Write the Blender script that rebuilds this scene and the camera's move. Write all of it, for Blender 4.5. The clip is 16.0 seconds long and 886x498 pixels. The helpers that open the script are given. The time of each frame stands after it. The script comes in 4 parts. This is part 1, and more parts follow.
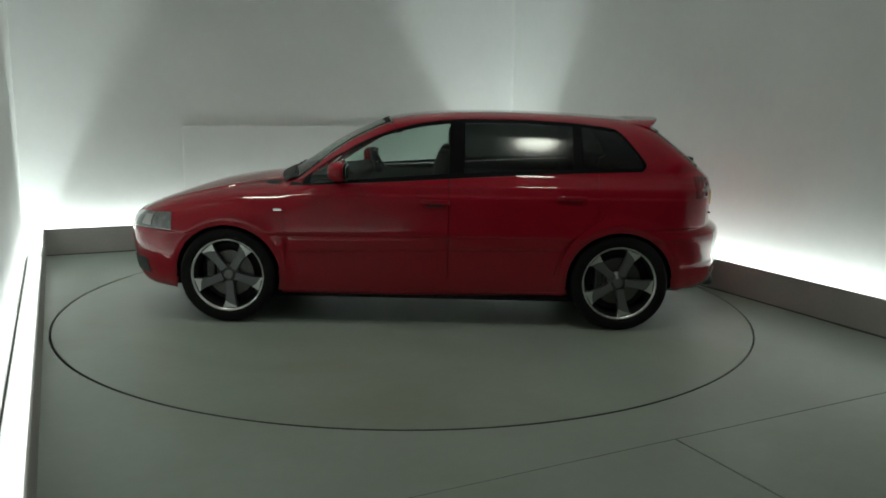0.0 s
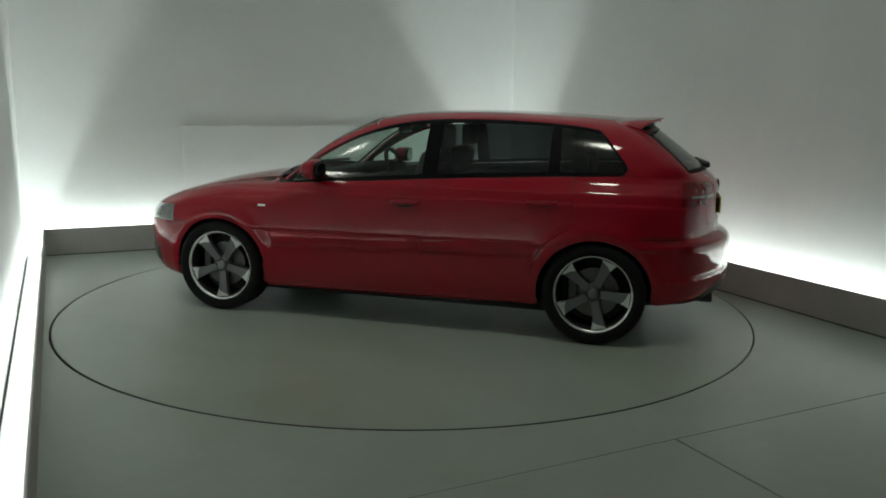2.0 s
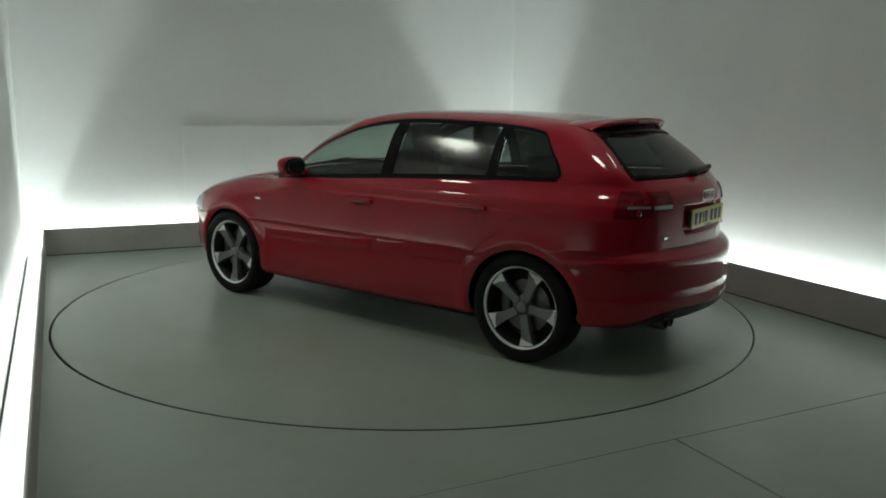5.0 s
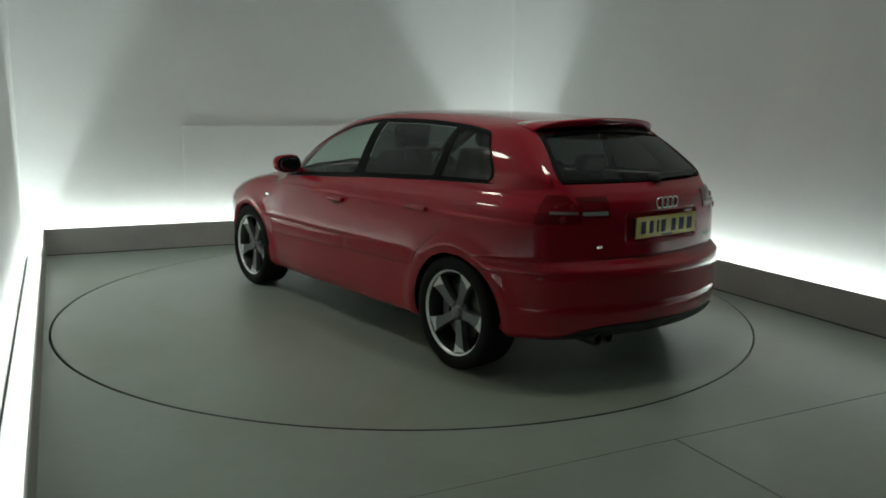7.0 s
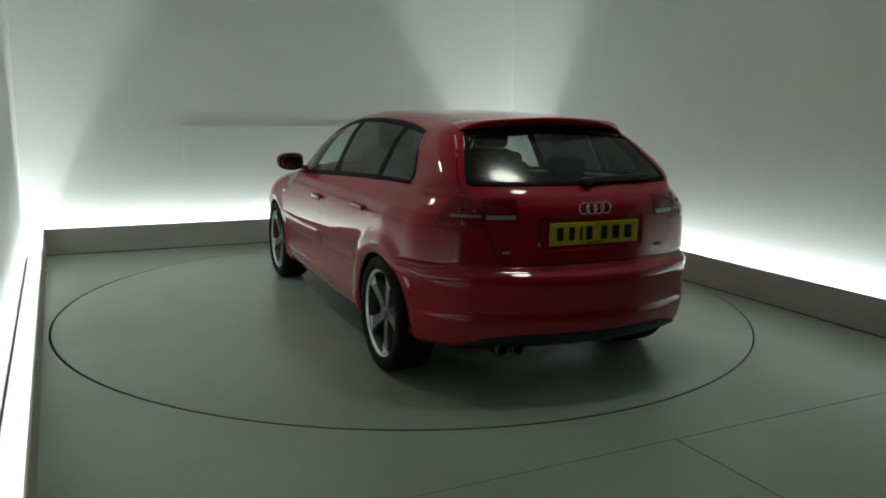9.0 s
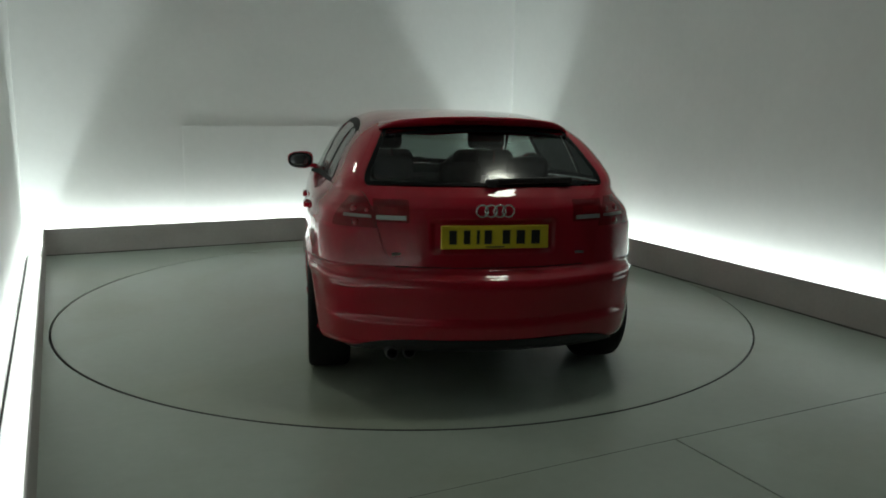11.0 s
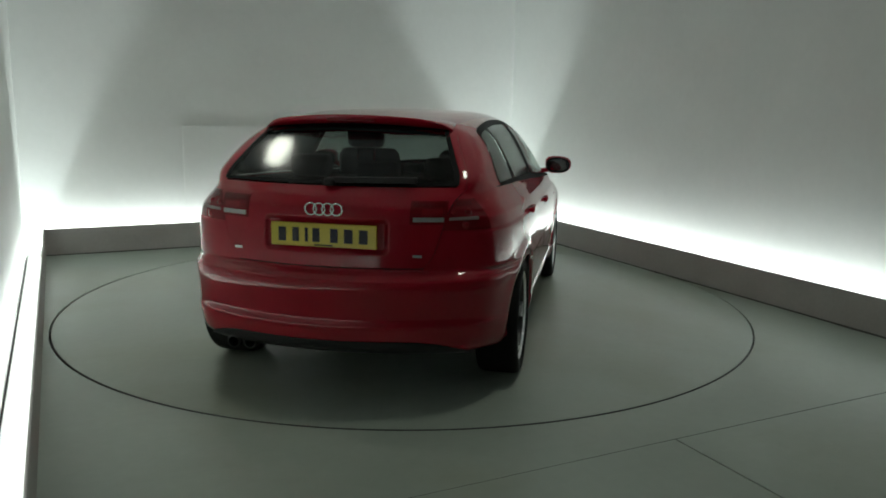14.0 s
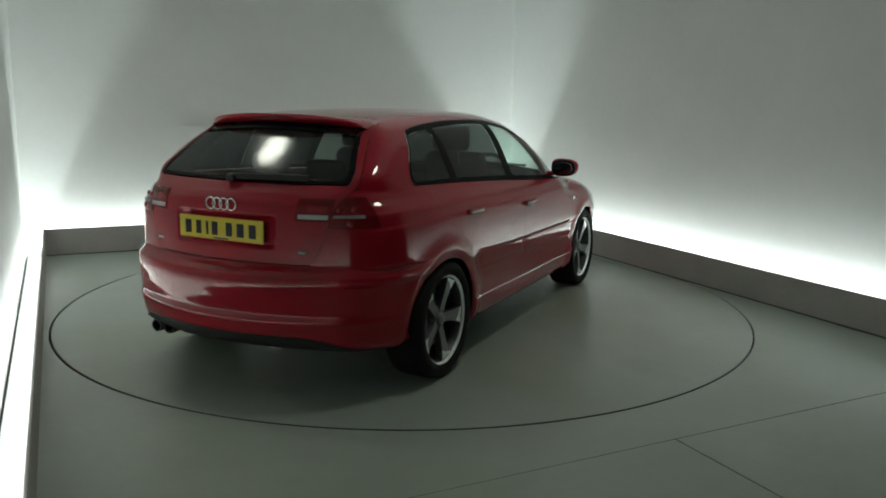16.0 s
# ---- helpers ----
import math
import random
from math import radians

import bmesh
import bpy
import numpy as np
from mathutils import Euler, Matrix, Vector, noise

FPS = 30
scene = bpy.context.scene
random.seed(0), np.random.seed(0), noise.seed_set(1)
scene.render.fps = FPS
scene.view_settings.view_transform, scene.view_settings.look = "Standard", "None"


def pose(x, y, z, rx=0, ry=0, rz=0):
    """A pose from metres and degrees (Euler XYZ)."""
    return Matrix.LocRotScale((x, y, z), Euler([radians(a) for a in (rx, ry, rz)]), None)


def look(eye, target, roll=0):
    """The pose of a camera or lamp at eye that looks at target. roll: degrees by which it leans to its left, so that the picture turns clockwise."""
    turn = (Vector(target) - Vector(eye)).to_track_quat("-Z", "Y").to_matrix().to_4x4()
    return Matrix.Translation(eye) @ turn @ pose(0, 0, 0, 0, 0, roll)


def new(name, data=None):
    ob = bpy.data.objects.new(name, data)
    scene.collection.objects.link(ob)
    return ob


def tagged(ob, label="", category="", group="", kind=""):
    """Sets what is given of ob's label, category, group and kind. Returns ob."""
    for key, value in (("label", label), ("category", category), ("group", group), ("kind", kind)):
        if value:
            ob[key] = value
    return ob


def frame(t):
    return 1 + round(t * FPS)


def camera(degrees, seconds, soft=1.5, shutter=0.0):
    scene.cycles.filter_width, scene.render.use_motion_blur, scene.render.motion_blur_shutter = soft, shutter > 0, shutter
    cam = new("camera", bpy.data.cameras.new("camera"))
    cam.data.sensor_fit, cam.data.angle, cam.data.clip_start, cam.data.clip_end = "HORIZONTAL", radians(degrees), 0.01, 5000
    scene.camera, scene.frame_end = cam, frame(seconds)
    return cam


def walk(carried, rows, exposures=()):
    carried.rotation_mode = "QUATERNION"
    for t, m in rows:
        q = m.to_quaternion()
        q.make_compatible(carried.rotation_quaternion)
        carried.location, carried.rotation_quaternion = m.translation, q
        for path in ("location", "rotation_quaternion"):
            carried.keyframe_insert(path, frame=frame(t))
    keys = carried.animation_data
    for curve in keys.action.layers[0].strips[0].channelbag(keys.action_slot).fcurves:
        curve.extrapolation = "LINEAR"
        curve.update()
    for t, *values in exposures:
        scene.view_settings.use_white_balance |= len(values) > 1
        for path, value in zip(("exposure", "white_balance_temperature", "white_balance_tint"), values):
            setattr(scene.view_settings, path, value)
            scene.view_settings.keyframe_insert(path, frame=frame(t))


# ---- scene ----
AXIS_TURN0, AXIS_RATE = 176.27, -7.172      # the car's heading at 0 s, and its turn in degrees per second
cam = camera(59.1, 16.0, soft=1.8, shutter=0.5)
EYE = Vector((0.0, -5.763, 1.4423))
YAW, PITCH = radians(2.498), radians(10.38)
AIM = EYE + Vector((math.sin(YAW) * math.cos(PITCH), math.cos(YAW) * math.cos(PITCH), -math.sin(PITCH)))
walk(cam, [(0.0, look(EYE, AIM, 0.98)), (16.0, look(EYE, AIM, 0.98))], [(0.0, 0.0, 6500, 10), (16.0, 0.0, 6500, 10)])

# the room's own axes: u along the back wall, v towards it
ROOM_TURN = 23.8
ROOM = pose(0, 0, 0, 0, 0, ROOM_TURN)
U_LEFT, U_RIGHT, V_BACK = -2.475, 2.455, 2.79      # inner faces of the low kerb walls
TROUGH = 0.205                                     # light trough between kerb and wall
WALL_L, WALL_R, WALL_B, WALL_F, CEIL = U_LEFT - 0.172, U_RIGHT + TROUGH, V_BACK + TROUGH, -6.6, 3.6

world = bpy.data.worlds.new("world")
scene.world = world
world.use_nodes = True
world.node_tree.nodes["Background"].inputs[0].default_value = (0.5, 0.53, 0.55, 1)
world.node_tree.nodes["Background"].inputs[1].default_value = 0.05


def area_lamp(name, m, sx, sy, watts, colour=(0.88, 1.0, 0.98)):
    d = bpy.data.lights.new(name, "AREA")
    d.shape, d.size, d.size_y, d.energy, d.color = "RECTANGLE", sx, sy, watts, colour
    ob = new(name, d)
    ob.matrix_world = ROOM @ m
    return ob


# tubes in the trough, shining up along the walls
STRIP = 9.15
area_lamp("trough_tube_back", pose((U_LEFT + U_RIGHT) / 2, V_BACK + 0.140, 0.03, 180, 0, 0), U_RIGHT - U_LEFT + 0.3, 0.045, STRIP * 5.2)
area_lamp("trough_tube_right", pose(2.600, -0.2, 0.03, 180, 0, 90), 6.1, 0.045, STRIP * 6.5)
area_lamp("trough_tube_left", pose(-2.590, -0.75, 0.03, 180, 0, 90), 7.2, 0.045, STRIP * 4.75)
# two round ceiling lamps, seen as bright spots in the car's glass
CEILING_LAMPS = ((0.15, -2.06, 0.40), (-1.92, -0.12, 0.40))
LAMP_Z = 3.02
for u, v, size in CEILING_LAMPS:
    lamp = area_lamp("ceiling_lamp_light", pose(u, v, LAMP_Z), size, size, 8.0, (0.95, 1.0, 0.86))
    lamp.data.shape = "DISK"


# ---- materials ----
def material(name, colour, rough=0.5, metal=0.0, coat=0.0, vary=0.0, scale=6.0, bump=0.0, bump_scale=60.0, emit=0.0, coat_rough=0.03, spec=0.5):
    m = bpy.data.materials.new(name)
    m.use_nodes = True
    nt = m.node_tree
    b = nt.nodes["Principled BSDF"]
    b.inputs["Base Color"].default_value = (*colour, 1)
    b.inputs["Roughness"].default_value = rough
    b.inputs["Metallic"].default_value = metal
    b.inputs["Coat Weight"].default_value = coat
    b.inputs["Coat Roughness"].default_value = coat_rough
    b.inputs["Specular IOR Level"].default_value = spec
    if emit:
        b.inputs["Emission Color"].default_value = (*colour, 1)
        b.inputs["Emission Strength"].default_value = emit
    if vary or bump:
        tc = nt.nodes.new("ShaderNodeTexCoord")
    if vary:
        big = nt.nodes.new("ShaderNodeTexNoise")
        big.inputs["Scale"].default_value, big.inputs["Detail"].default_value = scale, 6
        fine = nt.nodes.new("ShaderNodeTexNoise")
        fine.inputs["Scale"].default_value, fine.inputs["Detail"].default_value = scale * 14, 3
        mix = nt.nodes.new("ShaderNodeMath")
        mix.operation = "MULTIPLY_ADD"
        mix.inputs[1].default_value = 0.35
        ramp = nt.nodes.new("ShaderNodeValToRGB")
        ramp.color_ramp.elements[0].position, ramp.color_ramp.elements[1].position = 0.35, 1.0
        ramp.color_ramp.elements[0].color = (*[c * (1 - vary) for c in colour], 1)
        ramp.color_ramp.elements[1].color = (*[min(1, c * (1 + vary)) for c in colour], 1)
        nt.links.new(tc.outputs["Object"], big.inputs["Vector"])
        nt.links.new(tc.outputs["Object"], fine.inputs["Vector"])
        nt.links.new(fine.outputs[0], mix.inputs[0])
        nt.links.new(big.outputs[0], mix.inputs[2])
        nt.links.new(mix.outputs[0], ramp.inputs[0])
        nt.links.new(ramp.outputs[0], b.inputs["Base Color"])
        rr = nt.nodes.new("ShaderNodeMapRange")
        rr.inputs[3].default_value, rr.inputs[4].default_value = max(0.02, rough * 0.8), min(1, rough * 1.2)
        nt.links.new(big.outputs[0], rr.inputs[0])
        nt.links.new(rr.outputs[0], b.inputs["Roughness"])
    if bump:
        bn = nt.nodes.new("ShaderNodeTexNoise")
        bn.inputs["Scale"].default_value, bn.inputs["Detail"].default_value = bump_scale, 4
        bp = nt.nodes.new("ShaderNodeBump")
        bp.inputs["Strength"].default_value, bp.inputs["Distance"].default_value = bump, 0.004
        nt.links.new(tc.outputs["Object"], bn.inputs["Vector"])
        nt.links.new(bn.outputs[0], bp.inputs["Height"])
        nt.links.new(bp.outputs[0], b.inputs["Normal"])
    return m


def glass_material(name, tint, rough=0.14):
    # a thin pane: clear film with a tint, and the gloss of its face
    m = bpy.data.materials.new(name)
    m.use_nodes = True
    nt = m.node_tree
    nt.nodes.remove(nt.nodes["Principled BSDF"])
    out = nt.nodes["Material Output"]
    clear, gloss, mix, facing, power, level = (nt.nodes.new(n) for n in ("ShaderNodeBsdfTransparent", "ShaderNodeBsdfGlossy", "ShaderNodeMixShader", "ShaderNodeLayerWeight", "ShaderNodeMath", "ShaderNodeMath"))
    clear.inputs[0].default_value = (*tint, 1)
    gloss.inputs["Roughness"].default_value = rough
    facing.inputs["Blend"].default_value = 0.5
    power.operation, power.inputs[1].default_value = "POWER", 5.0
    level.operation, level.inputs[1].default_value, level.inputs[2].default_value = "MULTIPLY_ADD", 0.92, 0.065
    nt.links.new(facing.outputs["Facing"], power.inputs[0])
    nt.links.new(power.outputs[0], level.inputs[0])
    nt.links.new(level.outputs[0], mix.inputs[0])
    nt.links.new(clear.outputs[0], mix.inputs[1])
    nt.links.new(gloss.outputs[0], mix.inputs[2])
    nt.links.new(mix.outputs[0], out.inputs[0])
    return m


WALL_PAINT = material("white_wall_paint", (0.78, 0.79, 0.77), 0.6, vary=0.05, scale=1.2, bump=0.15, bump_scale=90)
KERB_PAINT = material("grey_kerb_paint", (0.48, 0.455, 0.44), 0.55, vary=0.14, scale=2.5, bump=0.2)
FLOOR_PAINT = material("grey_floor_paint", (0.375, 0.43, 0.376), 0.34, vary=0.10, scale=1.3, bump=0.1, bump_scale=40)
# scuffed, faintly yellowed patches on the floor paint
nt = FLOOR_PAINT.node_tree
shader = nt.nodes["Principled BSDF"]
base = shader.inputs["Base Color"].links[0].from_socket
coord = nt.nodes.new("ShaderNodeTexCoord")
stain = nt.nodes.new("ShaderNodeTexNoise")
stain.inputs["Scale"].default_value, stain.inputs["Detail"].default_value, stain.inputs["Distortion"].default_value = 0.55, 8, 0.8
stain_ramp = nt.nodes.new("ShaderNodeValToRGB")
stain_ramp.color_ramp.elements[0].position, stain_ramp.color_ramp.elements[1].position = 0.45, 0.75
stain_ramp.color_ramp.elements[0].color, stain_ramp.color_ramp.elements[1].color = (1, 1, 1, 1), (0.78, 0.74, 0.62, 1)
stain_mix = nt.nodes.new("ShaderNodeMix")
stain_mix.data_type, stain_mix.blend_type = "RGBA", "MULTIPLY"
stain_mix.inputs["Factor"].default_value = 1.0
nt.links.new(coord.outputs["Object"], stain.inputs["Vector"])
nt.links.new(stain.outputs[0], stain_ramp.inputs[0])
nt.links.new(base, stain_mix.inputs["A"])
nt.links.new(stain_ramp.outputs[0], stain_mix.inputs["B"])
nt.links.new(stain_mix.outputs["Result"], shader.inputs["Base Color"])
TROUGH_PAINT = material("white_trough_paint", (0.85, 0.86, 0.85), 0.5, vary=0.05, scale=3)
DARK_GAP = material("dark_gap", (0.012, 0.012, 0.012), 0.9)
SEALANT = material("dark_sealant", (0.10, 0.10, 0.09), 0.7, vary=0.5, scale=9)
# for walls out of view, dark so that the car reflects little there
DARK_UNSEEN = material("dark_unseen_wall", (0.13, 0.13, 0.13), 0.8, vary=0.1, scale=2)
HOUSING = material("lamp_housing", (0.6, 0.6, 0.6), 0.4, vary=0.05)
CEIL_PAINT = material("ceiling_paint", (0.40, 0.41, 0.40), 0.8, vary=0.05)
RED = material("red_car_paint", (0.355, 0.005, 0.019), 0.4, coat=1.0, coat_rough=0.05, spec=0.05)
BLACK_TRIM = material("black_trim", (0.007, 0.007, 0.008), 0.3, spec=0.14)
WINDOW_BLACK = material("black_window_trim", (0.006, 0.006, 0.007), 0.5, spec=0.06)
BLACK_PLASTIC = material("black_plastic", (0.014, 0.014, 0.015), 0.55, bump=0.3, bump_scale=300)
CORE = material("dark_underbody", (0.010, 0.010, 0.010), 0.8)
CABIN = material("dark_cabin_trim", (0.022, 0.022, 0.024), 0.75, vary=0.1)
HEADLINING = material("grey_headlining", (0.10, 0.10, 0.098), 0.9, vary=0.1, scale=8)
SEAT_CLOTH = material("black_seat_leather", (0.03, 0.029, 0.03), 0.6, vary=0.15, scale=20)
TYRE = material("tyre_rubber", (0.009, 0.009, 0.009), 0.75, spec=0.2, bump=0.3, bump_scale=80)
RIM_FACE = material("polished_alloy", (0.78, 0.78, 0.78), 0.34, metal=1.0, vary=0.06, scale=20)
RIM_GREY = material("grey_painted_alloy", (0.19, 0.19, 0.20), 0.4, metal=0.6, coat=0.3)
DARK_STEEL = material("dark_steel", (0.09, 0.09, 0.09), 0.4, metal=0.9, vary=0.2, scale=30)
BRAKE = material("brake_disc_steel", (0.15, 0.145, 0.14), 0.4, metal=1.0, vary=0.15, scale=30)
CHROME = material("chrome", (0.8, 0.8, 0.8), 0.08, metal=1.0)
GLASS = glass_material("clear_car_glass", (0.70, 0.80, 0.75))
GLASS_DARK = glass_material("tinted_car_glass", (0.105, 0.120, 0.116))
GLASS_QUARTER = glass_material("dark_quarter_glass", (0.07, 0.08, 0.078))
GLASS_REAR = glass_material("rear_car_glass", (0.22, 0.245, 0.235))
LENS_BRIGHT = material("bright_red_lamp_element", (0.27, 0.004, 0.011), 0.12, coat=1.0)
LENS_GREY = material("pale_lamp_strip", (0.30, 0.22, 0.22), 0.15, coat=1.0)
LENS_SMOKE = material("smoky_lamp_edge", (0.15, 0.003, 0.008), 0.15, coat=0.6, spec=0.2)
LENS_RED = material("red_lamp_lens", (0.20, 0.003, 0.009), 0.10, coat=0.6, spec=0.2)
LENS_CLEAR = material("clear_lamp_lens", (0.62, 0.60, 0.60), 0.1, coat=1.0, metal=0.5)
LAMP_SILVER = material("lamp_reflector", (0.27, 0.28, 0.29), 0.15, metal=0.8, coat=1.0, vary=0.7, scale=18)
PLATE_YELLOW = material("yellow_plate", (0.72, 0.56, 0.03), 0.3, coat=0.6, vary=0.04)
PLATE_BLACK = material("black_plate_mark", (0.012, 0.012, 0.012), 0.45)
MIRROR_GLASS = material("mirror_glass", (0.22, 0.23, 0.24), 0.02, metal=1.0)


# ---- mesh helpers ----
def mesh_of(name, verts, faces, mat, smooth=True):
    me = bpy.data.meshes.new(name)
    me.from_pydata([tuple(v) for v in verts], [], [tuple(f) for f in faces])
    me.materials.append(mat)
    me.polygons.foreach_set("use_smooth", [smooth] * len(me.polygons))
    me.update()
    return me


def part(name, data, mat, parent, label=""):
    """One mesh object under a thing or a part; data is a mesh or a bmesh."""
    if isinstance(data, bmesh.types.BMesh):
        me = bpy.data.meshes.new(name)
        data.to_mesh(me)
        data.free()
        me.materials.append(mat)
        data = me
    ob = new(name, data)
    ob.parent = parent
    return tagged(ob, label)


def box_bm(sx, sy, sz, at=(0, 0, 0), bevel=0.0, turn=None, segments=2):
    bm = bmesh.new()
    bmesh.ops.create_cube(bm, size=1)
    bmesh.ops.scale(bm, vec=(sx, sy, sz), verts=bm.verts)
    if bevel:
        bmesh.ops.bevel(bm, geom=bm.edges[:], offset=bevel, segments=segments, affect="EDGES", profile=0.5)
    if turn:
        bmesh.ops.transform(bm, matrix=turn, verts=bm.verts)
    bmesh.ops.translate(bm, vec=at, verts=bm.verts)
    return bm


def lathe(profile, n=48, axis="y"):
    """A turned shape about the y axis: profile rows are (radius, y). Returns vertices and faces."""
    verts, faces, k = [], [], len(profile)
    for i in range(n):
        a = 2 * math.pi * i / n
        for r, y in profile:
            verts.append((r * math.cos(a), y, r * math.sin(a)))
    for i in range(n):
        for j in range(k - 1):
            a, b = i * k + j, ((i + 1) % n) * k + j
            faces.append((a, a + 1, b + 1, b))
    return verts, faces


def thing(name, label, category, group="", kind="", m=None):
    ob = new(name)
    if m is not None:
        ob.matrix_world = m
    return tagged(ob, label, category, group, kind)


# ---- the room ----
def setting(name, bm, mat, label, category):
    me = bpy.data.meshes.new(name)
    bm.to_mesh(me)
    bm.free()
    me.materials.append(mat)
    ob = new(name, me)
    ob.matrix_world = ROOM
    return tagged(ob, label, category, kind="structure")


def slab(u0, u1, v0, v1, z0, z1, bevel=0.0):
    return box_bm(u1 - u0, v1 - v0, z1 - z0, ((u0 + u1) / 2, (v0 + v1) / 2, (z0 + z1) / 2), bevel)


TABLE_R = 2.430
GAP = 0.013
GAP_SHIFT = (-0.0035, -0.0030)      # the opening sits a little off the disc, so its gap is uneven
JOINT = 0.009      # open joint between floor and kerb


def build_room():
    T = 0.15
    setting("wall_back", slab(WALL_L - T, WALL_R + T, WALL_B, WALL_B + T, -0.1, CEIL), WALL_PAINT, "plain white painted studio wall behind the light trough", "wall")
    setting("wall_left", slab(WALL_L - T, WALL_L, WALL_F, WALL_B, -0.1, CEIL), WALL_PAINT, "plain white painted studio wall beside the turntable", "wall")
    # out of view: dark stand-in for the open entrance, darkens the mirrors' reflections
    setting("wall_right_front", slab(WALL_R, WALL_R + T, WALL_F, -3.602, -0.1, CEIL), DARK_UNSEEN, "unseen dark wall added in place of the studio's open entrance", "wall")
    setting("wall_right", slab(WALL_R, WALL_R + T, -3.6, WALL_B, -0.1, CEIL), WALL_PAINT, "plain white painted studio wall beside the turntable", "wall")
    # added behind the camera, dark to keep reflections in the car's tail low
    setting("wall_front", slab(WALL_L - T, WALL_R + T, WALL_F - T, WALL_F, -0.1, CEIL), DARK_UNSEEN, "unseen dark wall added behind the camera to darken the car's reflections", "wall")
    setting("ceiling", slab(WALL_L - T, WALL_R + T, WALL_F - T, WALL_B + T, CEIL, CEIL + 0.1), CEIL_PAINT, "plain grey painted studio ceiling", "ceiling")
    # trough floor
    setting("trough_floor", slab(WALL_L, WALL_R, WALL_F, WALL_B, -0.10, -0.04), TROUGH_PAINT, "white painted floor of the light trough", "floor")
    # kerb walls round the platform
    K = 0.012
    kerb = "low grey painted board wall hiding the light trough"
    setting("kerb_back", slab(U_LEFT - K, U_RIGHT + K, V_BACK, V_BACK + K, -0.04, 0.25, 0.004), KERB_PAINT, kerb, "low wall")
    setting("kerb_left", slab(U_LEFT - K, U_LEFT, -6.5, V_BACK - 0.002, -0.04, 0.25, 0.004), KERB_PAINT, kerb, "low wall")
    setting("kerb_right", slab(U_RIGHT, U_RIGHT + K, -3.6, V_BACK - 0.002, -0.04, 0.25, 0.004), KERB_PAINT, kerb, "low wall")
    # platform with a round opening for the turntable
    bm = bmesh.new()
    n, rad = 192, TABLE_R + GAP
    v0 = -2.80
    inner = [bm.verts.new((GAP_SHIFT[0] + rad * math.cos(2 * math.pi * i / n), GAP_SHIFT[1] + rad * math.sin(2 * math.pi * i / n), 0)) for i in range(n)]
    outer = []
    for i in range(n):
        c, s = math.cos(2 * math.pi * i / n), math.sin(2 * math.pi * i / n)
        k = min((U_RIGHT - JOINT if c > 0 else -U_LEFT) / max(abs(c), 1e-6), (V_BACK - JOINT if s > 0 else -v0) / max(abs(s), 1e-6))
        outer.append(bm.verts.new((c * k, s * k, 0)))
    for i in range(n):
        j = (i + 1) % n
        bm.faces.new((inner[i], outer[i], outer[j], inner[j]))
    corners = [(U_RIGHT - JOINT, V_BACK - JOINT), (U_LEFT, V_BACK - JOINT), (U_LEFT, v0), (U_RIGHT - JOINT, v0)]
    for cu, cv in corners:
        i = min(range(n), key=lambda q: abs(math.atan2(cv, cu) % (2 * math.pi) - (q + 0.5) * 2 * math.pi / n))
        c = bm.verts.new((cu, cv, 0))
        bm.faces.new((outer[i], c, outer[(i + 1) % n]))
    low = [bm.verts.new((v.co.x, v.co.y, -0.05)) for v in inner]
    for i in range(n):
        j = (i + 1) % n
        bm.faces.new((low[i], inner[i], inner[j], low[j]))
    bmesh.ops.recalc_face_normals(bm, faces=bm.faces)
    floor = setting("floor", bm, FLOOR_PAINT, "smooth grey painted platform floor round the turntable", "floor")
    # plates in front of the platform, with open joints
    g = 0.0042
    for a, b in ((U_LEFT, 0.065 - g), (0.065 + g, U_RIGHT)):
        me = bpy.data.meshes.new("floor_plate")
        bm = slab(a, b, WALL_F, v0 - 2 * g, -0.035, 0.0)
        for v in bm.verts:      # the joint narrows to nothing towards the left
            if v.co.y > -4 and v.co.x < 0.5:
                v.co.y = v0 - (0.0008 if v.co.x < -1 else 0.004)
        bm.to_mesh(me)
        bm.free()
        me.materials.append(FLOOR_PAINT)
        p = new("floor_plate", me)
        p.parent = floor
    # a flush hatch low in the back wall, a little proud of it
    setting("wall_panel", slab(-1.18, 1.10, WALL_B - 0.006, WALL_B - 0.001, 0.0, 1.205, 0.002), WALL_PAINT, "white painted flush panel low in the studio wall", "wall panel")
    # uneven dark sealant where floor and kerbs meet
    rng = random.Random(5)
    for name, a, b in (("kerb_seal_right", (U_RIGHT, -3.5), (U_RIGHT, V_BACK)), ("kerb_seal_back", (U_LEFT, V_BACK), (U_RIGHT, V_BACK))):
        n = 160
        bm = bmesh.new()
        rows, w = [], 0.008
        for i in range(n + 1):
            t = i / n
            w = min(0.022, max(0.004, w + rng.uniform(-0.003, 0.003)))
            u, v = a[0] + (b[0] - a[0]) * t, a[1] + (b[1] - a[1]) * t
            inward = (-1, 0) if name.endswith("right") else (0, -1)
            rows.append([bm.verts.new((u + inward[0] * d, v + inward[1] * d, z)) for d, z in ((0.0002, 0.007), (0.3 * w + 0.009, 0.0045), (w + 0.009, 0.0006))])
        for r0, r1 in zip(rows, rows[1:]):
            for k in range(2):
                bm.faces.new((r0[k], r0[k + 1], r1[k + 1], r1[k]))
        bmesh.ops.recalc_face_normals(bm, faces=bm.faces)
        setting(name, bm, SEALANT, "uneven dark sealant bead along the foot of the kerb", "joint")
    setting("trough_joint", slab(WALL_L + 0.002, WALL_L + 0.011, -4.0, WALL_B - 0.05, -0.04, -0.030), DARK_GAP, "dark joint along the trough floor", "joint")
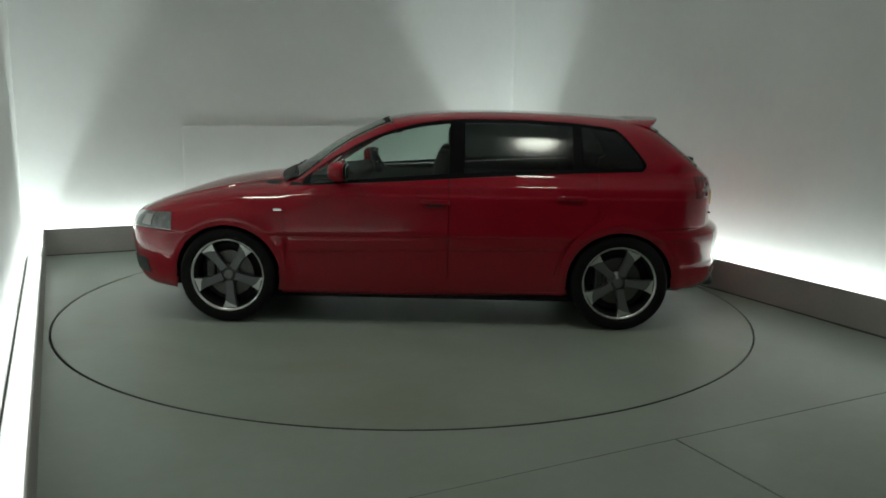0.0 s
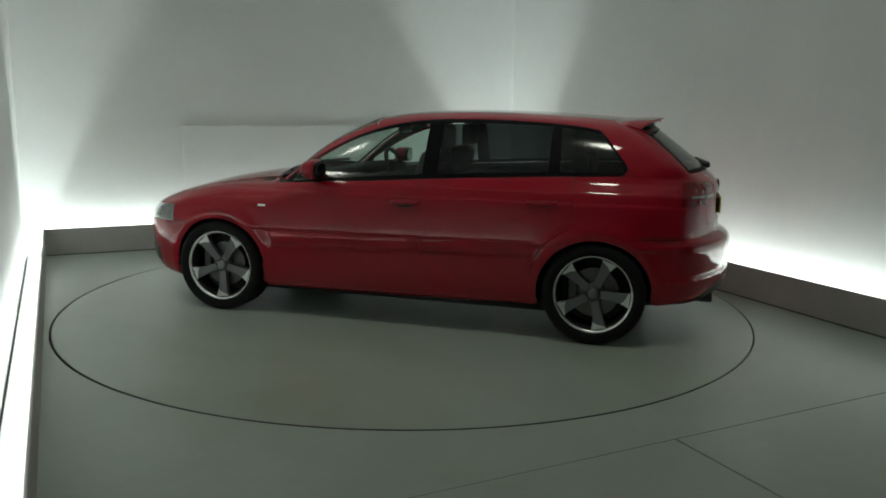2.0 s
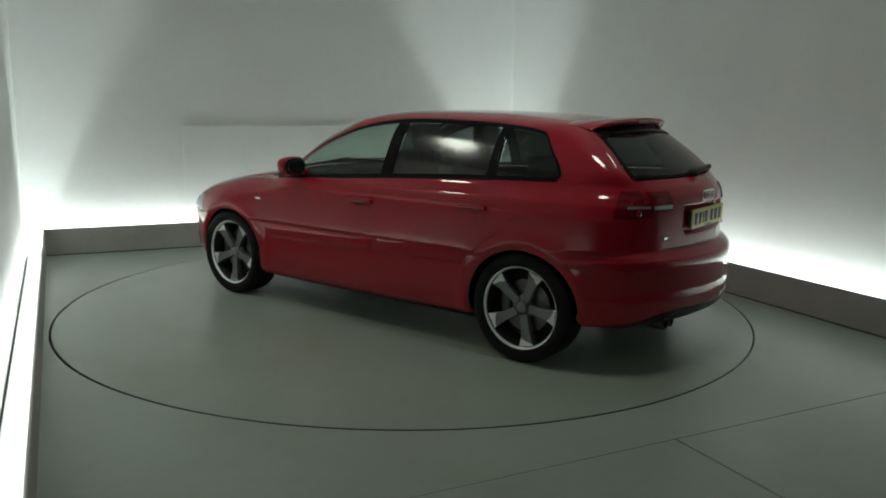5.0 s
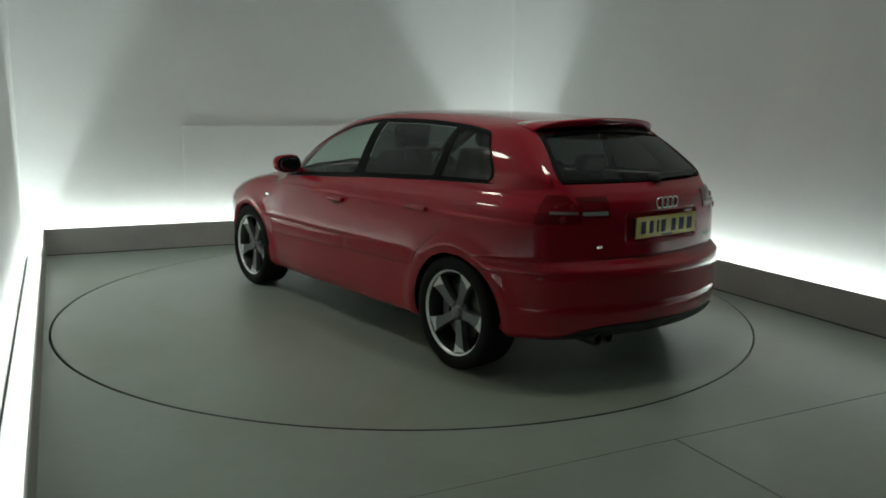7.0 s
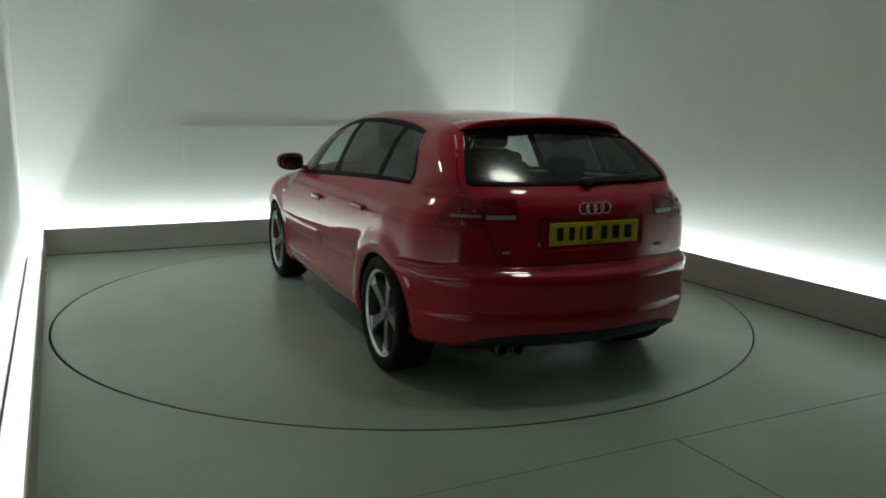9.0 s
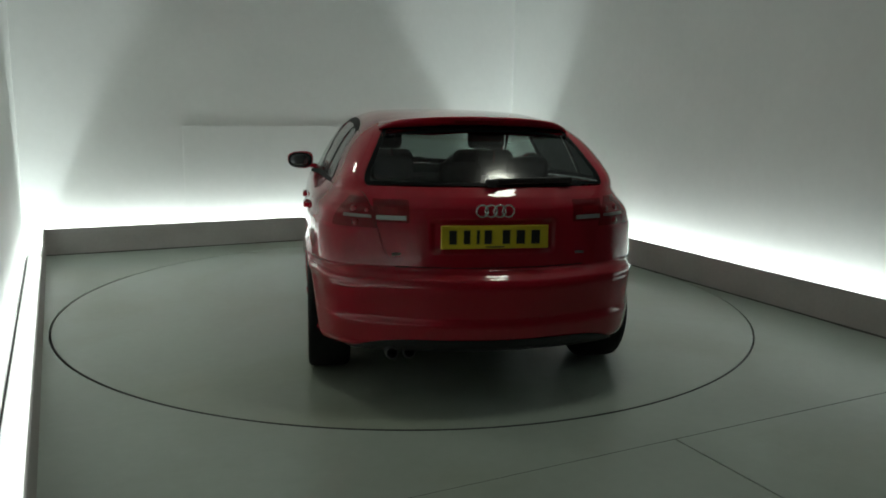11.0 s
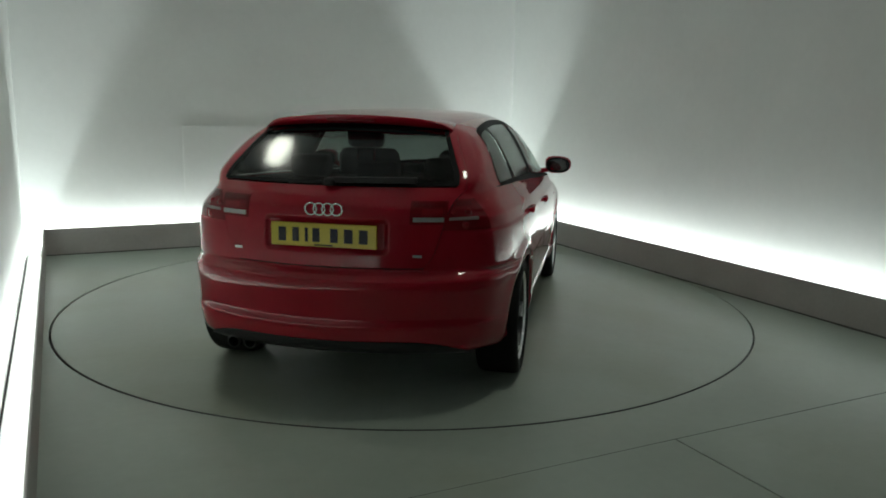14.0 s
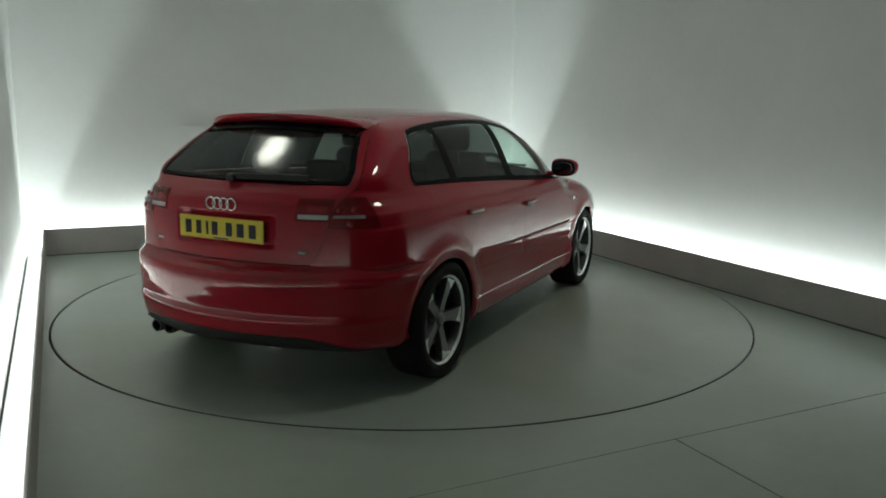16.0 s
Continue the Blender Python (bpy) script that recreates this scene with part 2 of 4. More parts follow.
    setting("floor_base", slab(U_LEFT, U_RIGHT, WALL_F, V_BACK, -0.039, -0.036), DARK_GAP, "dark base under the floor joints", "floor")


def build_turntable():
    ob = thing("turntable", "round grey painted turntable flush with the floor", "turntable")
    n = 192
    rim = [(TABLE_R * math.cos(2 * math.pi * i / n), TABLE_R * math.sin(2 * math.pi * i / n)) for i in range(n)]
    verts = [(x, y, 0.0) for x, y in rim] + [(x, y, -0.03) for x, y in rim]
    faces = [tuple(range(n))] + [(i, i + n, (i + 1) % n + n, (i + 1) % n) for i in range(n)]
    part("disc", mesh_of("disc", verts, faces, FLOOR_PAINT, False), FLOOR_PAINT, ob)
    v, f = lathe([(TABLE_R + 0.0005, -0.028), (TABLE_R + 0.004, -0.028), (TABLE_R + 0.004, -0.001), (TABLE_R + 0.0005, -0.001)], 192)
    part("edge_band", mesh_of("edge_band", [(x, z, y) for x, y, z in v], [q[::-1] for q in f], DARK_STEEL), DARK_STEEL, ob, "dark steel band round the disc")
    return ob


def build_ceiling_lamp(u, v):
    ob = thing("ceiling_light", "round ceiling lamp with a pale metal housing", "lamp", "ceiling lamps", m=ROOM @ pose(u, v, LAMP_Z))
    part("housing", mesh_of("housing", *lathe([(0.24, 0.0), (0.25, 0.01), (0.25, 0.06), (0.20, 0.09), (0.03, 0.09), (0.03, CEIL - LAMP_Z)], 40), HOUSING), HOUSING, ob).rotation_euler = (math.pi / 2, 0, 0)
    return ob


build_room()
for u, v, _ in CEILING_LAMPS:
    build_ceiling_lamp(u, v)
TURNTABLE = build_turntable()

# ---- the car: its outer surface as one smooth form ----
# car space: x forward, y to its left, z up, the origin on the ground midway between the axles
AXLE, HUB_Z, TYRE_R, ARCH_R = 1.289, 0.318, 0.318, 0.352


def curve(rows):
    """A smooth curve through rows of (x, y) without overshoot."""
    rows = sorted(rows)
    x, y = np.array([r[0] for r in rows], float), np.array([r[1] for r in rows], float)
    h, d = np.diff(x), np.diff(y) / np.diff(x)
    m = np.zeros(len(x))
    m[0], m[-1] = d[0], d[-1]
    for i in range(1, len(x) - 1):
        if d[i - 1] * d[i] > 0:
            w1, w2 = 2 * h[i] + h[i - 1], h[i] + 2 * h[i - 1]
            m[i] = (w1 + w2) / (w1 / d[i - 1] + w2 / d[i])

    def f(q):
        q = np.asarray(q, float)
        i = np.clip(np.searchsorted(x, q) - 1, 0, len(h) - 1)
        t = (q - x[i]) / h[i]
        inside = (2 * t**3 - 3 * t**2 + 1) * y[i] + (t**3 - 2 * t**2 + t) * h[i] * m[i] + (3 * t**2 - 2 * t**3) * y[i + 1] + (t**3 - t**2) * h[i] * m[i + 1]
        return np.where(q < x[0], y[0] + m[0] * (q - x[0]), np.where(q > x[-1], y[-1] + m[-1] * (q - x[-1]), inside))

    return f


WIDTH = curve([(0.12, 0.77), (0.20, 0.825), (0.26, 0.856), (0.34, 0.872), (0.45, 0.8785), (0.57, 0.8850), (0.594, 0.8870), (0.608, 0.8925), (0.622, 0.8938), (0.70, 0.8905), (0.80, 0.8845), (0.850, 0.8795), (0.862, 0.8770), (0.878, 0.8690), (0.890, 0.8655),
               (0.93, 0.852), (0.965, 0.822), (1.0, 0.793), (1.1, 0.745), (1.2, 0.692), (1.3, 0.634), (1.36, 0.597), (1.45, 0.53)])
TAPER = curve([(-2.2, 0.84), (-1.7, 0.934), (-1.3, 0.985), (-0.8, 1.0), (0.0, 1.0), (0.8, 0.995), (1.3, 0.985), (1.7, 0.95), (2.2, 0.86)])
TAIL = curve([(0.12, -1.98), (0.22, -2.04), (0.30, -2.088), (0.38, -2.110), (0.415, -2.116), (0.452, -2.108), (0.53, -2.112), (0.60, -2.118), (0.632, -2.110), (0.655, -2.080), (0.685, -2.038), (0.75, -2.036),
              (0.88, -2.032), (0.96, -2.020), (1.01, -1.988), (1.05, -1.942), (1.11, -1.872), (1.18, -1.784), (1.25, -1.692), (1.32, -1.598), (1.42, -1.47)])
TAIL_BOW = curve([(0.2, 0.42), (0.6, 0.42), (0.7, 0.36), (1.0, 0.36), (1.1, 0.30), (1.4, 0.30)])
NOSE = curve([(0.12, 2.02), (0.2, 2.09), (0.28, 2.135), (0.4, 2.162), (0.55, 2.174), (0.65, 2.162), (0.72, 2.12), (0.78, 2.05), (0.9, 1.85)])
TOP = curve([(-1.9, 1.335), (-1.6, 1.367), (-1.3, 1.393), (-0.9, 1.414), (-0.5, 1.421), (-0.16, 1.415), (0.05, 1.400), (0.26, 1.369), (0.35, 1.342), (0.47, 1.290),
             (0.56, 1.248), (0.69, 1.174), (0.90, 1.034), (1.02, 0.968), (1.10, 0.950), (1.22, 0.938), (1.34, 0.921), (1.56, 0.880), (1.78, 0.818), (2.0, 0.735), (2.12, 0.677)])
CROWN = curve([(-1.9, 0.07), (0.1, 0.07), (0.5, 0.05), (1.0, 0.10), (2.1, 0.12)])
SCREEN_BOW = curve([(-0.2, 0.0), (0.22, 0.22), (0.95, 0.28), (1.2, 0.0)])
FLOOR_Z = curve([(-2.2, 0.30), (-1.65, 0.25), (-0.97, 0.215), (0.95, 0.19), (1.6, 0.195), (2.2, 0.19)])


def smax(a, b, k):
    h = np.maximum(k - np.abs(a - b), 0) / k
    return np.maximum(a, b) + h * h * k / 4


def form(p):
    """Below zero inside the car's outer surface, roughly in metres."""
    x, y, z = p[..., 0], np.abs(p[..., 1]), p[..., 2]
    flare = 0.0
    for hx in (-AXLE, AXLE):
        r = np.hypot(x - hx, z - HUB_Z)
        flare = flare + 0.014 * np.exp(-(((r - 0.385) / 0.05) ** 2))
    side = y - WIDTH(z) * TAPER(x) - flare
    slope_w = (WIDTH(z + 0.005) - WIDTH(z - 0.005)) / 0.01
    side = side / np.sqrt(1 + slope_w**2)
    tail = TAIL(z) + TAIL_BOW(z) * y * y - x
    pan = np.clip((0.315 - y) / 0.035, 0, 1) * np.clip((z - 0.748) / 0.030, 0, 1) * np.clip((0.925 - z) / 0.030, 0, 1)
    tail = tail + 0.017 * pan * pan * (3 - 2 * pan)      # shallow pan for the number plate
    slope_t = (TAIL(z + 0.005) - TAIL(z - 0.005)) / 0.01
    tail = tail / np.sqrt(1 + slope_t**2 + (2 * TAIL_BOW(z) * y) ** 2)
    nose = x - NOSE(z) + 0.46 * y * y
    slope_n = (NOSE(z + 0.005) - NOSE(z - 0.005)) / 0.01
    nose = nose / np.sqrt(1 + slope_n**2 + (0.92 * y) ** 2)
    xe = x + SCREEN_BOW(x) * y * y
    top = z - TOP(xe) + CROWN(x) * y * y
    slope_r = (TOP(xe + 0.005) - TOP(xe - 0.005)) / 0.01
    top = top / np.sqrt(1 + slope_r**2)
    under = FLOOR_Z(x) - z
    f = smax(side, top, 0.15)
    up = np.clip((z - 1.0) / 0.12, 0, 1)
    f = smax(f, tail, 0.17 - 0.095 * up * up * (3 - 2 * up))
    f = smax(f, nose, 0.22)
    return smax(f, under, 0.05)


def settle_on(p, offset=0.0, steps=12):
    """Move points along the slope of the form until they lie on it, offset metres outside."""
    p = np.array(p, float)
    e = 1e-4
    for _ in range(steps):
        f = form(p) - offset
        g = np.stack([(form(p + d) - form(p - d)) / (2 * e) for d in np.eye(3) * e], -1)
        p = p - (f / np.maximum((g * g).sum(-1), 0.05))[..., None] * g
    return p


def along(o, d, far=3.0):
    """Where rays from inside the form leave it."""
    o, d = np.asarray(o, float), np.asarray(d, float)
    o, d = np.broadcast_arrays(o, d)
    lo, hi = np.zeros(o.shape[:-1]), np.full(o.shape[:-1], far)
    for _ in range(40):
        mid = (lo + hi) / 2
        out = form(o + d * mid[..., None]) > 0
        lo, hi = np.where(out, lo, mid), np.where(out, mid, hi)
    return o + d * lo[..., None]


def on_side(x, z):
    x, z = np.broadcast_arrays(np.asarray(x, float), np.asarray(z, float))
    return along(np.stack([x, 0 * x, z], -1), np.array([0.0, 1.0, 0.0]))


def on_tail(y, z):
    y, z = np.broadcast_arrays(np.asarray(y, float), np.asarray(z, float))
    return along(np.stack([-1.2 + 0 * y, y, z], -1), np.array([-1.0, 0.0, 0.0]))


def on_nose(y, z):
    y, z = np.broadcast_arrays(np.asarray(y, float), np.asarray(z, float))
    return along(np.stack([1.2 + 0 * y, y, z], -1), np.array([1.0, 0.0, 0.0]))


def on_top(x, y):
    x, y = np.broadcast_arrays(np.asarray(x, float), np.asarray(y, float))
    return along(np.stack([x, y, 0.6 + 0 * x], -1), np.array([0.0, 0.0, 1.0]))


def ruled(a, b, n):
    """Rows of points from curve a to curve b."""
    t = np.linspace(0, 1, n)[:, None, None] if np.isscalar(n) else np.asarray(n)[:, None, None]
    return a[None] * (1 - t) + b[None] * t


def grid_mesh(g, flip=False, skirt=0.0, keep=None):
    """Vertices and faces of a grid of points; skirt turns its border inwards by that much."""
    n, m = g.shape[:2]
    verts = [tuple(v) for v in g.reshape(-1, 3)]
    faces = []
    for i in range(n - 1):
        for j in range(m - 1):
            if keep is None or keep(i, j):
                q = (i * m + j, i * m + j + 1, (i + 1) * m + j + 1, (i + 1) * m + j)
                faces.append(q[::-1] if flip else q)
    if skirt:
        du, dv = np.gradient(g, axis=0), np.gradient(g, axis=1)
        nrm = np.cross(du, dv)
        nrm /= np.maximum(np.linalg.norm(nrm, axis=-1, keepdims=True), 1e-9)
        if flip:
            nrm = -nrm
        ring = [(0, j) for j in range(m)] + [(i, m - 1) for i in range(1, n)] + [(n - 1, j) for j in range(m - 2, -1, -1)] + [(i, 0) for i in range(n - 2, 0, -1)]
        o = len(verts)
        for i, j in ring:
            verts.append(tuple(g[i, j]))
            verts.append(tuple(g[i, j] + nrm[i, j] * skirt))
        k = len(ring)
        for q in range(k):
            a, b = o + 2 * q, o + 2 * ((q + 1) % k)
            f = (a, a + 1, b + 1, b)
            faces.append(f[::-1] if flip else f)
    return verts, faces


def mirror_y(vf):
    v, f = vf
    return [(x, -y, z) for x, y, z in v], [tuple(reversed(q)) for q in f]


PANEL = 0.012


def shade_by_form(me):
    """Vertex normals from the form itself, so that neighbouring panels shade as one; turned-in rims keep theirs."""
    p = np.empty(len(me.vertices) * 3)
    me.vertices.foreach_get("co", p)
    p = p.reshape(-1, 3)
    e = 2e-3
    n = np.stack([form(p + d) - form(p - d) for d in np.eye(3) * e], -1)
    n /= np.maximum(np.linalg.norm(n, axis=-1, keepdims=True), 1e-9)
    me.normals_split_custom_set_from_vertices([tuple(v) for v in n])


def panel(name, g, mat, parent, label="", both=False, flip=False, skirt=PANEL, keep=None):
    """A body panel from a grid on the form; both: the same on the other side too. Returns the objects."""
    i, j = g.shape[0] // 2, g.shape[1] // 4
    d = 2e-3
    slope = np.array([form(g[i, j] + q) - form(g[i, j] - q) for q in np.eye(3) * d])
    flip = np.dot(np.cross(g[i, j + 1] - g[i, j], g[i + 1, j] - g[i, j]), slope) < 0
    vf = grid_mesh(g, flip, skirt, keep)
    made = []
    for side in ((vf, mirror_y(vf)) if both else (vf,)):
        me = mesh_of(name, *side, mat)
        shade_by_form(me)
        made.append(part(name, me, mat, parent, label))
    return made


# window outline, seen from the side
SILL_LINE = curve([(0.80, 0.926), (0.53, 0.947), (0.16, 0.967), (-0.21, 0.991), (-0.57, 1.012), (-0.94, 1.032), (-1.3, 1.046), (-1.5, 1.054)])
HEAD_LINE = curve([(0.81, 0.940), (0.74, 0.996), (0.54, 1.124), (0.365, 1.216), (0.18, 1.284), (0.0, 1.325), (-0.19, 1.346), (-0.38, 1.352), (-0.57, 1.352), (-0.75, 1.348), (-0.94, 1.338), (-1.12, 1.323), (-1.27, 1.298), (-1.33, 1.280)])
QUARTER_BACK = curve([(1.02, -1.395), (1.045, -1.425), (1.075, -1.450), (1.10, -1.443), (1.15, -1.407), (1.21, -1.357), (1.272, -1.303), (1.30, -1.270), (1.33, -1.215)])
NOSE_TOP = 0.604        # joint between the front bumper and the lamps
SKIRT_Z = curve([(-1.0, 0.222), (0.95, 0.200)])
DOOR_CUT = 0.0021       # half a shut line


def side_grid(xs, lo, hi, rows, offset=0.0):
    """Grid on the left side between two heights, column by column."""
    xs, lo, hi = np.asarray(xs, float), np.asarray(lo, float), np.asarray(hi, float)
    t = np.linspace(0, 1, rows)[:, None]
    z = lo[None] * (1 - t) + hi[None] * t
    g = on_side(np.broadcast_to(xs[None], z.shape), z)
    return settle_on(g, offset) if offset else g


DOOR_F0, DOOR_F1 = 0.90, -0.165      # front door's edges along x


def rear_door_edge(z):
    """The rear door's rear edge: it follows the wheel arch, then runs up."""
    z = np.asarray(z, float)
    d = np.sqrt(np.maximum(0.43**2 - (z - HUB_Z) ** 2, 0))
    return np.maximum(-AXLE + d, -1.135)


def poly(rows, n):
    """n points evenly along a broken line of (a, b) rows."""
    p = np.array(rows, float)
    s = np.r_[0, np.cumsum(np.linalg.norm(np.diff(p, axis=0), axis=1))]
    t = np.linspace(0, s[-1], n)
    return np.stack([np.interp(t, s, p[:, 0]), np.interp(t, s, p[:, 1])], -1)


def coons(bottom, top, left, right):
    """A patch between four curves; bottom and top run the same way, left and right run upwards."""
    n, m = len(left), len(bottom)
    u, v = np.linspace(0, 1, m)[None, :, None], np.linspace(0, 1, n)[:, None, None]
    a = (1 - v) * bottom[None] + v * top[None]
    b = (1 - u) * left[:, None] + u * right[:, None]
    c = (1 - u) * (1 - v) * bottom[0] + u * (1 - v) * bottom[-1] + (1 - u) * v * top[0] + u * v * top[-1]
    return a + b - c


def arc(hx, a0, a1, n):
    a = np.radians(np.linspace(a0, a1, n))
    return np.stack([hx + ARCH_R * np.cos(a), HUB_Z + ARCH_R * np.sin(a) * 0.955], -1)


def wrap(z, start, end, n, origin, towards):
    """Points round a corner at the heights z, from the side (start) to tail or nose (end), both rows of points."""
    ox, oy = origin
    a0 = np.arctan2(start[:, 1] - oy, towards * (start[:, 0] - ox))
    a1 = np.arctan2(end[:, 1] - oy, towards * (end[:, 0] - ox))
    t = np.linspace(0, 1, n)[None]
    a = a0[:, None] * (1 - t) + a1[:, None] * t
    d = np.stack([towards * np.cos(a), np.sin(a), 0 * a], -1)
    o = np.stack([ox + 0 * a, oy + 0 * a, z[:, None] + 0 * a], -1)
    return along(o, d)


GATE_EDGE = curve([(0.64, 0.452), (0.69, 0.468), (0.715, 0.492), (0.76, 0.516), (0.85, 0.545), (0.95, 0.572), (1.01, 0.600), (1.06, 0.638), (1.10, 0.632), (1.18, 0.598), (1.31, 0.528), (1.4, 0.49)])
GATE_LOW = 0.688
GLASS_EDGE = curve([(1.05, 0.575), (1.075, 0.600), (1.10, 0.598), (1.18, 0.562), (1.32, 0.484)])
BUMPER_TOP = 0.645
BONNET_EDGE = curve([(0.60, 0.935), (0.95, 0.925), (1.3, 0.885), (1.6, 0.825), (1.86, 0.745)])
BELT_DROP = 0.012


def build_body(car):
    e = DOOR_CUT
    parts = {}
    # doors
    for name, x0, x1 in (("front_door", lambda z: 0 * z + DOOR_F0 - e, lambda z: 0 * z + DOOR_F1 + e),
                         ("rear_door", lambda z: 0 * z + DOOR_F1 - e, lambda z: rear_door_edge(z) + e)):
        t, c = np.linspace(0, 1, 90)[:, None], np.linspace(0, 1, 40)[None]
        z = 0.295 + t * 0.7 + 0 * c
        for _ in range(3):
            x = x0(z) * (1 - c) + x1(z) * c
            lo, hi = SKIRT_Z(x) + 0.135, SILL_LINE(x) - BELT_DROP
            z = lo * (1 - t) + hi * t
        parts[name] = panel(name, on_side(x, z), RED, car, both=True)
    xs = np.linspace(DOOR_F0 + 0.03, -0.925, 60)
    panel("side_skirt", side_grid(xs, SKIRT_Z(xs) - 0.01, SKIRT_Z(xs) + 0.1335, 10, 0.004), RED, car, both=True)
    # front wing
    up = np.array([SKIRT_Z(DOOR_F0) + 0.01, BONNET_EDGE(DOOR_F0)])
    left = np.stack([np.full(48, DOOR_F0 + e), np.linspace(up[0], up[1], 48)], -1)
    ar = arc(AXLE, 197, 59, 40)
    low = np.concatenate([ar, poly([(ar[-1][0] + 0.008, NOSE_TOP), (1.66, NOSE_TOP)], 10)])
    low = np.concatenate([[(DOOR_F0 + e, low[0][1] - 0.005)], low])
    left[:, 1] = np.linspace(low[0][1], up[1], 48)
    top_x = np.linspace(DOOR_F0 + e, 1.66, len(low))
    top = np.stack([top_x, BONNET_EDGE(top_x)], -1)
    right = np.stack([np.full(48, 1.66), np.linspace(NOSE_TOP, BONNET_EDGE(1.66), 48)], -1)
    q = coons(low, top, left, right)
    panel("front_wing", on_side(q[..., 0], q[..., 1]), RED, car, both=True, flip=True)
    # rear quarter: side piece, then round the corner to the tailgate, in one sheet
    ar = arc(-AXLE, -17, 116, 44)
    low = np.concatenate([[(-0.925, ar[0][1] - 0.01)], ar, poly([(ar[-1][0] - 0.012, BUMPER_TOP), (-1.66, BUMPER_TOP)], 12)])
    n = 56
    zl = np.linspace(low[0][1], SILL_LINE(-1.135) - BELT_DROP, n)
    left = np.stack([rear_door_edge(zl) - e, zl], -1)
    left[0] = low[0]
    tx = np.linspace(left[-1][0], -1.66, len(low))
    top = np.stack([tx, np.minimum(SILL_LINE(tx) - BELT_DROP, 1.0447)], -1)
    right = np.stack([np.full(n, -1.66), np.linspace(BUMPER_TOP, top[-1][1], n)], -1)
    q = coons(low, top, left, right)
    g1 = on_side(q[..., 0], q[..., 1])
    z = right[:, 1]
    g2 = wrap(z, g1[:, -1], on_tail(GATE_EDGE(z) + e, z), 26, (-1.66, 0.30), -1)
    panel("rear_quarter", np.concatenate([g1, g2[:, 1:]], 1), RED, car, both=True)
    # rear pillar between the quarter window and the tailgate
    z = np.linspace(top[-1][1] + 0.0, 1.325, 26)
    xw = QUARTER_BACK(z) - 0.001
    a, b = on_side(xw, z), on_tail(GATE_EDGE(z) + e, z)
    g = wrap(z, a, b, 26, (-1.30, 0.22), -1)
    panel("rear_pillar", g, RED, car, both=True, skirt=0.008)
    panel("pillar_lining", settle_on(g, -0.022), HEADLINING, car, both=True, skirt=0.0)
    # rear bumper, from arch to arch
    ar = arc(-AXLE, 117, 188, 26)
    n = 26
    hi = BUMPER_TOP - 0.0014
    cols_lo = ar.copy()
    cols_hi = poly([(cols_lo[0][0], hi), (-1.66, hi)], len(cols_lo))
    cols_lo[0][1] = min(cols_lo[0][1], hi - 0.002)
    left = np.stack([np.full(n, cols_lo[0][0]), np.linspace(cols_lo[0][1], hi, n)], -1)
    right = np.stack([np.full(n, -1.66), np.linspace(0.262, hi, n)], -1)
    cols_lo[-1] = (-1.66, 0.262)
    q = coons(cols_lo, cols_hi, left, right)
    g1 = on_side(q[..., 0], q[..., 1])
    z = right[:, 1]
    g2 = wrap(z, g1[:, -1], on_tail(0 * z, z), 40, (-1.66, 0.0), -1)
    half = np.concatenate([g1, g2[:, 1:]], 1)
    other = half[:, ::-1] * np.array([1, -1, 1])
    bumper = panel("rear_bumper", np.concatenate([half, other[:, 1:]], 1), RED, car)[0]
    z = np.linspace(hi, GATE_LOW - 0.003, 8)[:, None]
    s = np.linspace(1, -1, 61)[None]
    panel("bumper_top", on_tail(s * (GATE_EDGE(z) - 0.0005), z + 0 * s), RED, bumper)
    # tailgate below the glass
    z = np.linspace(GATE_LOW + e, 1.060, 60)[:, None]
    s = np.linspace(1, -1, 121)[None]
    parts["tailgate"] = panel("tailgate", on_tail(s * (GATE_EDGE(z) - 0.003), z + 0 * s), RED, car)
    z = np.linspace(1.060, 1.335, 24)
    t = np.linspace(0, 1, 8)[None]
    y = (GATE_EDGE(z) - e)[:, None] * (1 - t) + (GLASS_EDGE(z) + 0.002)[:, None] * t
    panel("tailgate_frame", on_tail(y, z[:, None] + 0 * y), RED, parts["tailgate"][0], both=True)
    # bonnet
    x0 = np.linspace(0.81, 1.845, 40)[:, None]
    s = np.linspace(1, -1, 49)[None]
    ye = on_side(x0[:, 0], BONNET_EDGE(x0[:, 0]) + 0.006)[:, 1][:, None] - 0.002
    bow = 0.225 - 0.075 * (x0 - 0.81) / 1.035 + 0.05 * ((x0 - 0.81) / 1.035) ** 2
    x = x0 + bow * (1 - s * s)
    panel("bonnet", on_top(x, s * ye), RED, car, flip=True)
    # screen pillars and roof
    r = np.linspace(0, 1, 30)
    wx, wy = 0.868 * (1 - r) + 0.240 * r, 0.672 * (1 - r) + 0.528 * r
    b = on_top(wx, wy)
    hx = np.linspace(0.80, 0.205, 30)
    a = on_side(hx, HEAD_LINE(hx) + 0.008)
    g = settle_on(ruled(a, b, 8))
    panel("screen_pillar", np.swapaxes(g, 0, 1), RED, car, both=True, skirt=0.02)
    panel("screen_pillar_lining", settle_on(np.swapaxes(g, 0, 1)[1:-1, 1:-1], -0.016), HEADLINING, car, both=True, skirt=0.0)
    x0 = np.linspace(0.290, -1.60, 72)[:, None]
    s = np.linspace(1, -1, 57)[None]
    x = x0 - 0.085 * s * s * np.clip((x0 + 0.5) / 0.79, 0, 1) ** 2
    edge = np.where(x0[:, 0] > -1.29, HEAD_LINE(x[:, 0]) + 0.008, HEAD_LINE(np.maximum(x[:, 0], -1.29)) + 0.012)
    rail = on_side(x[:, 0], edge)
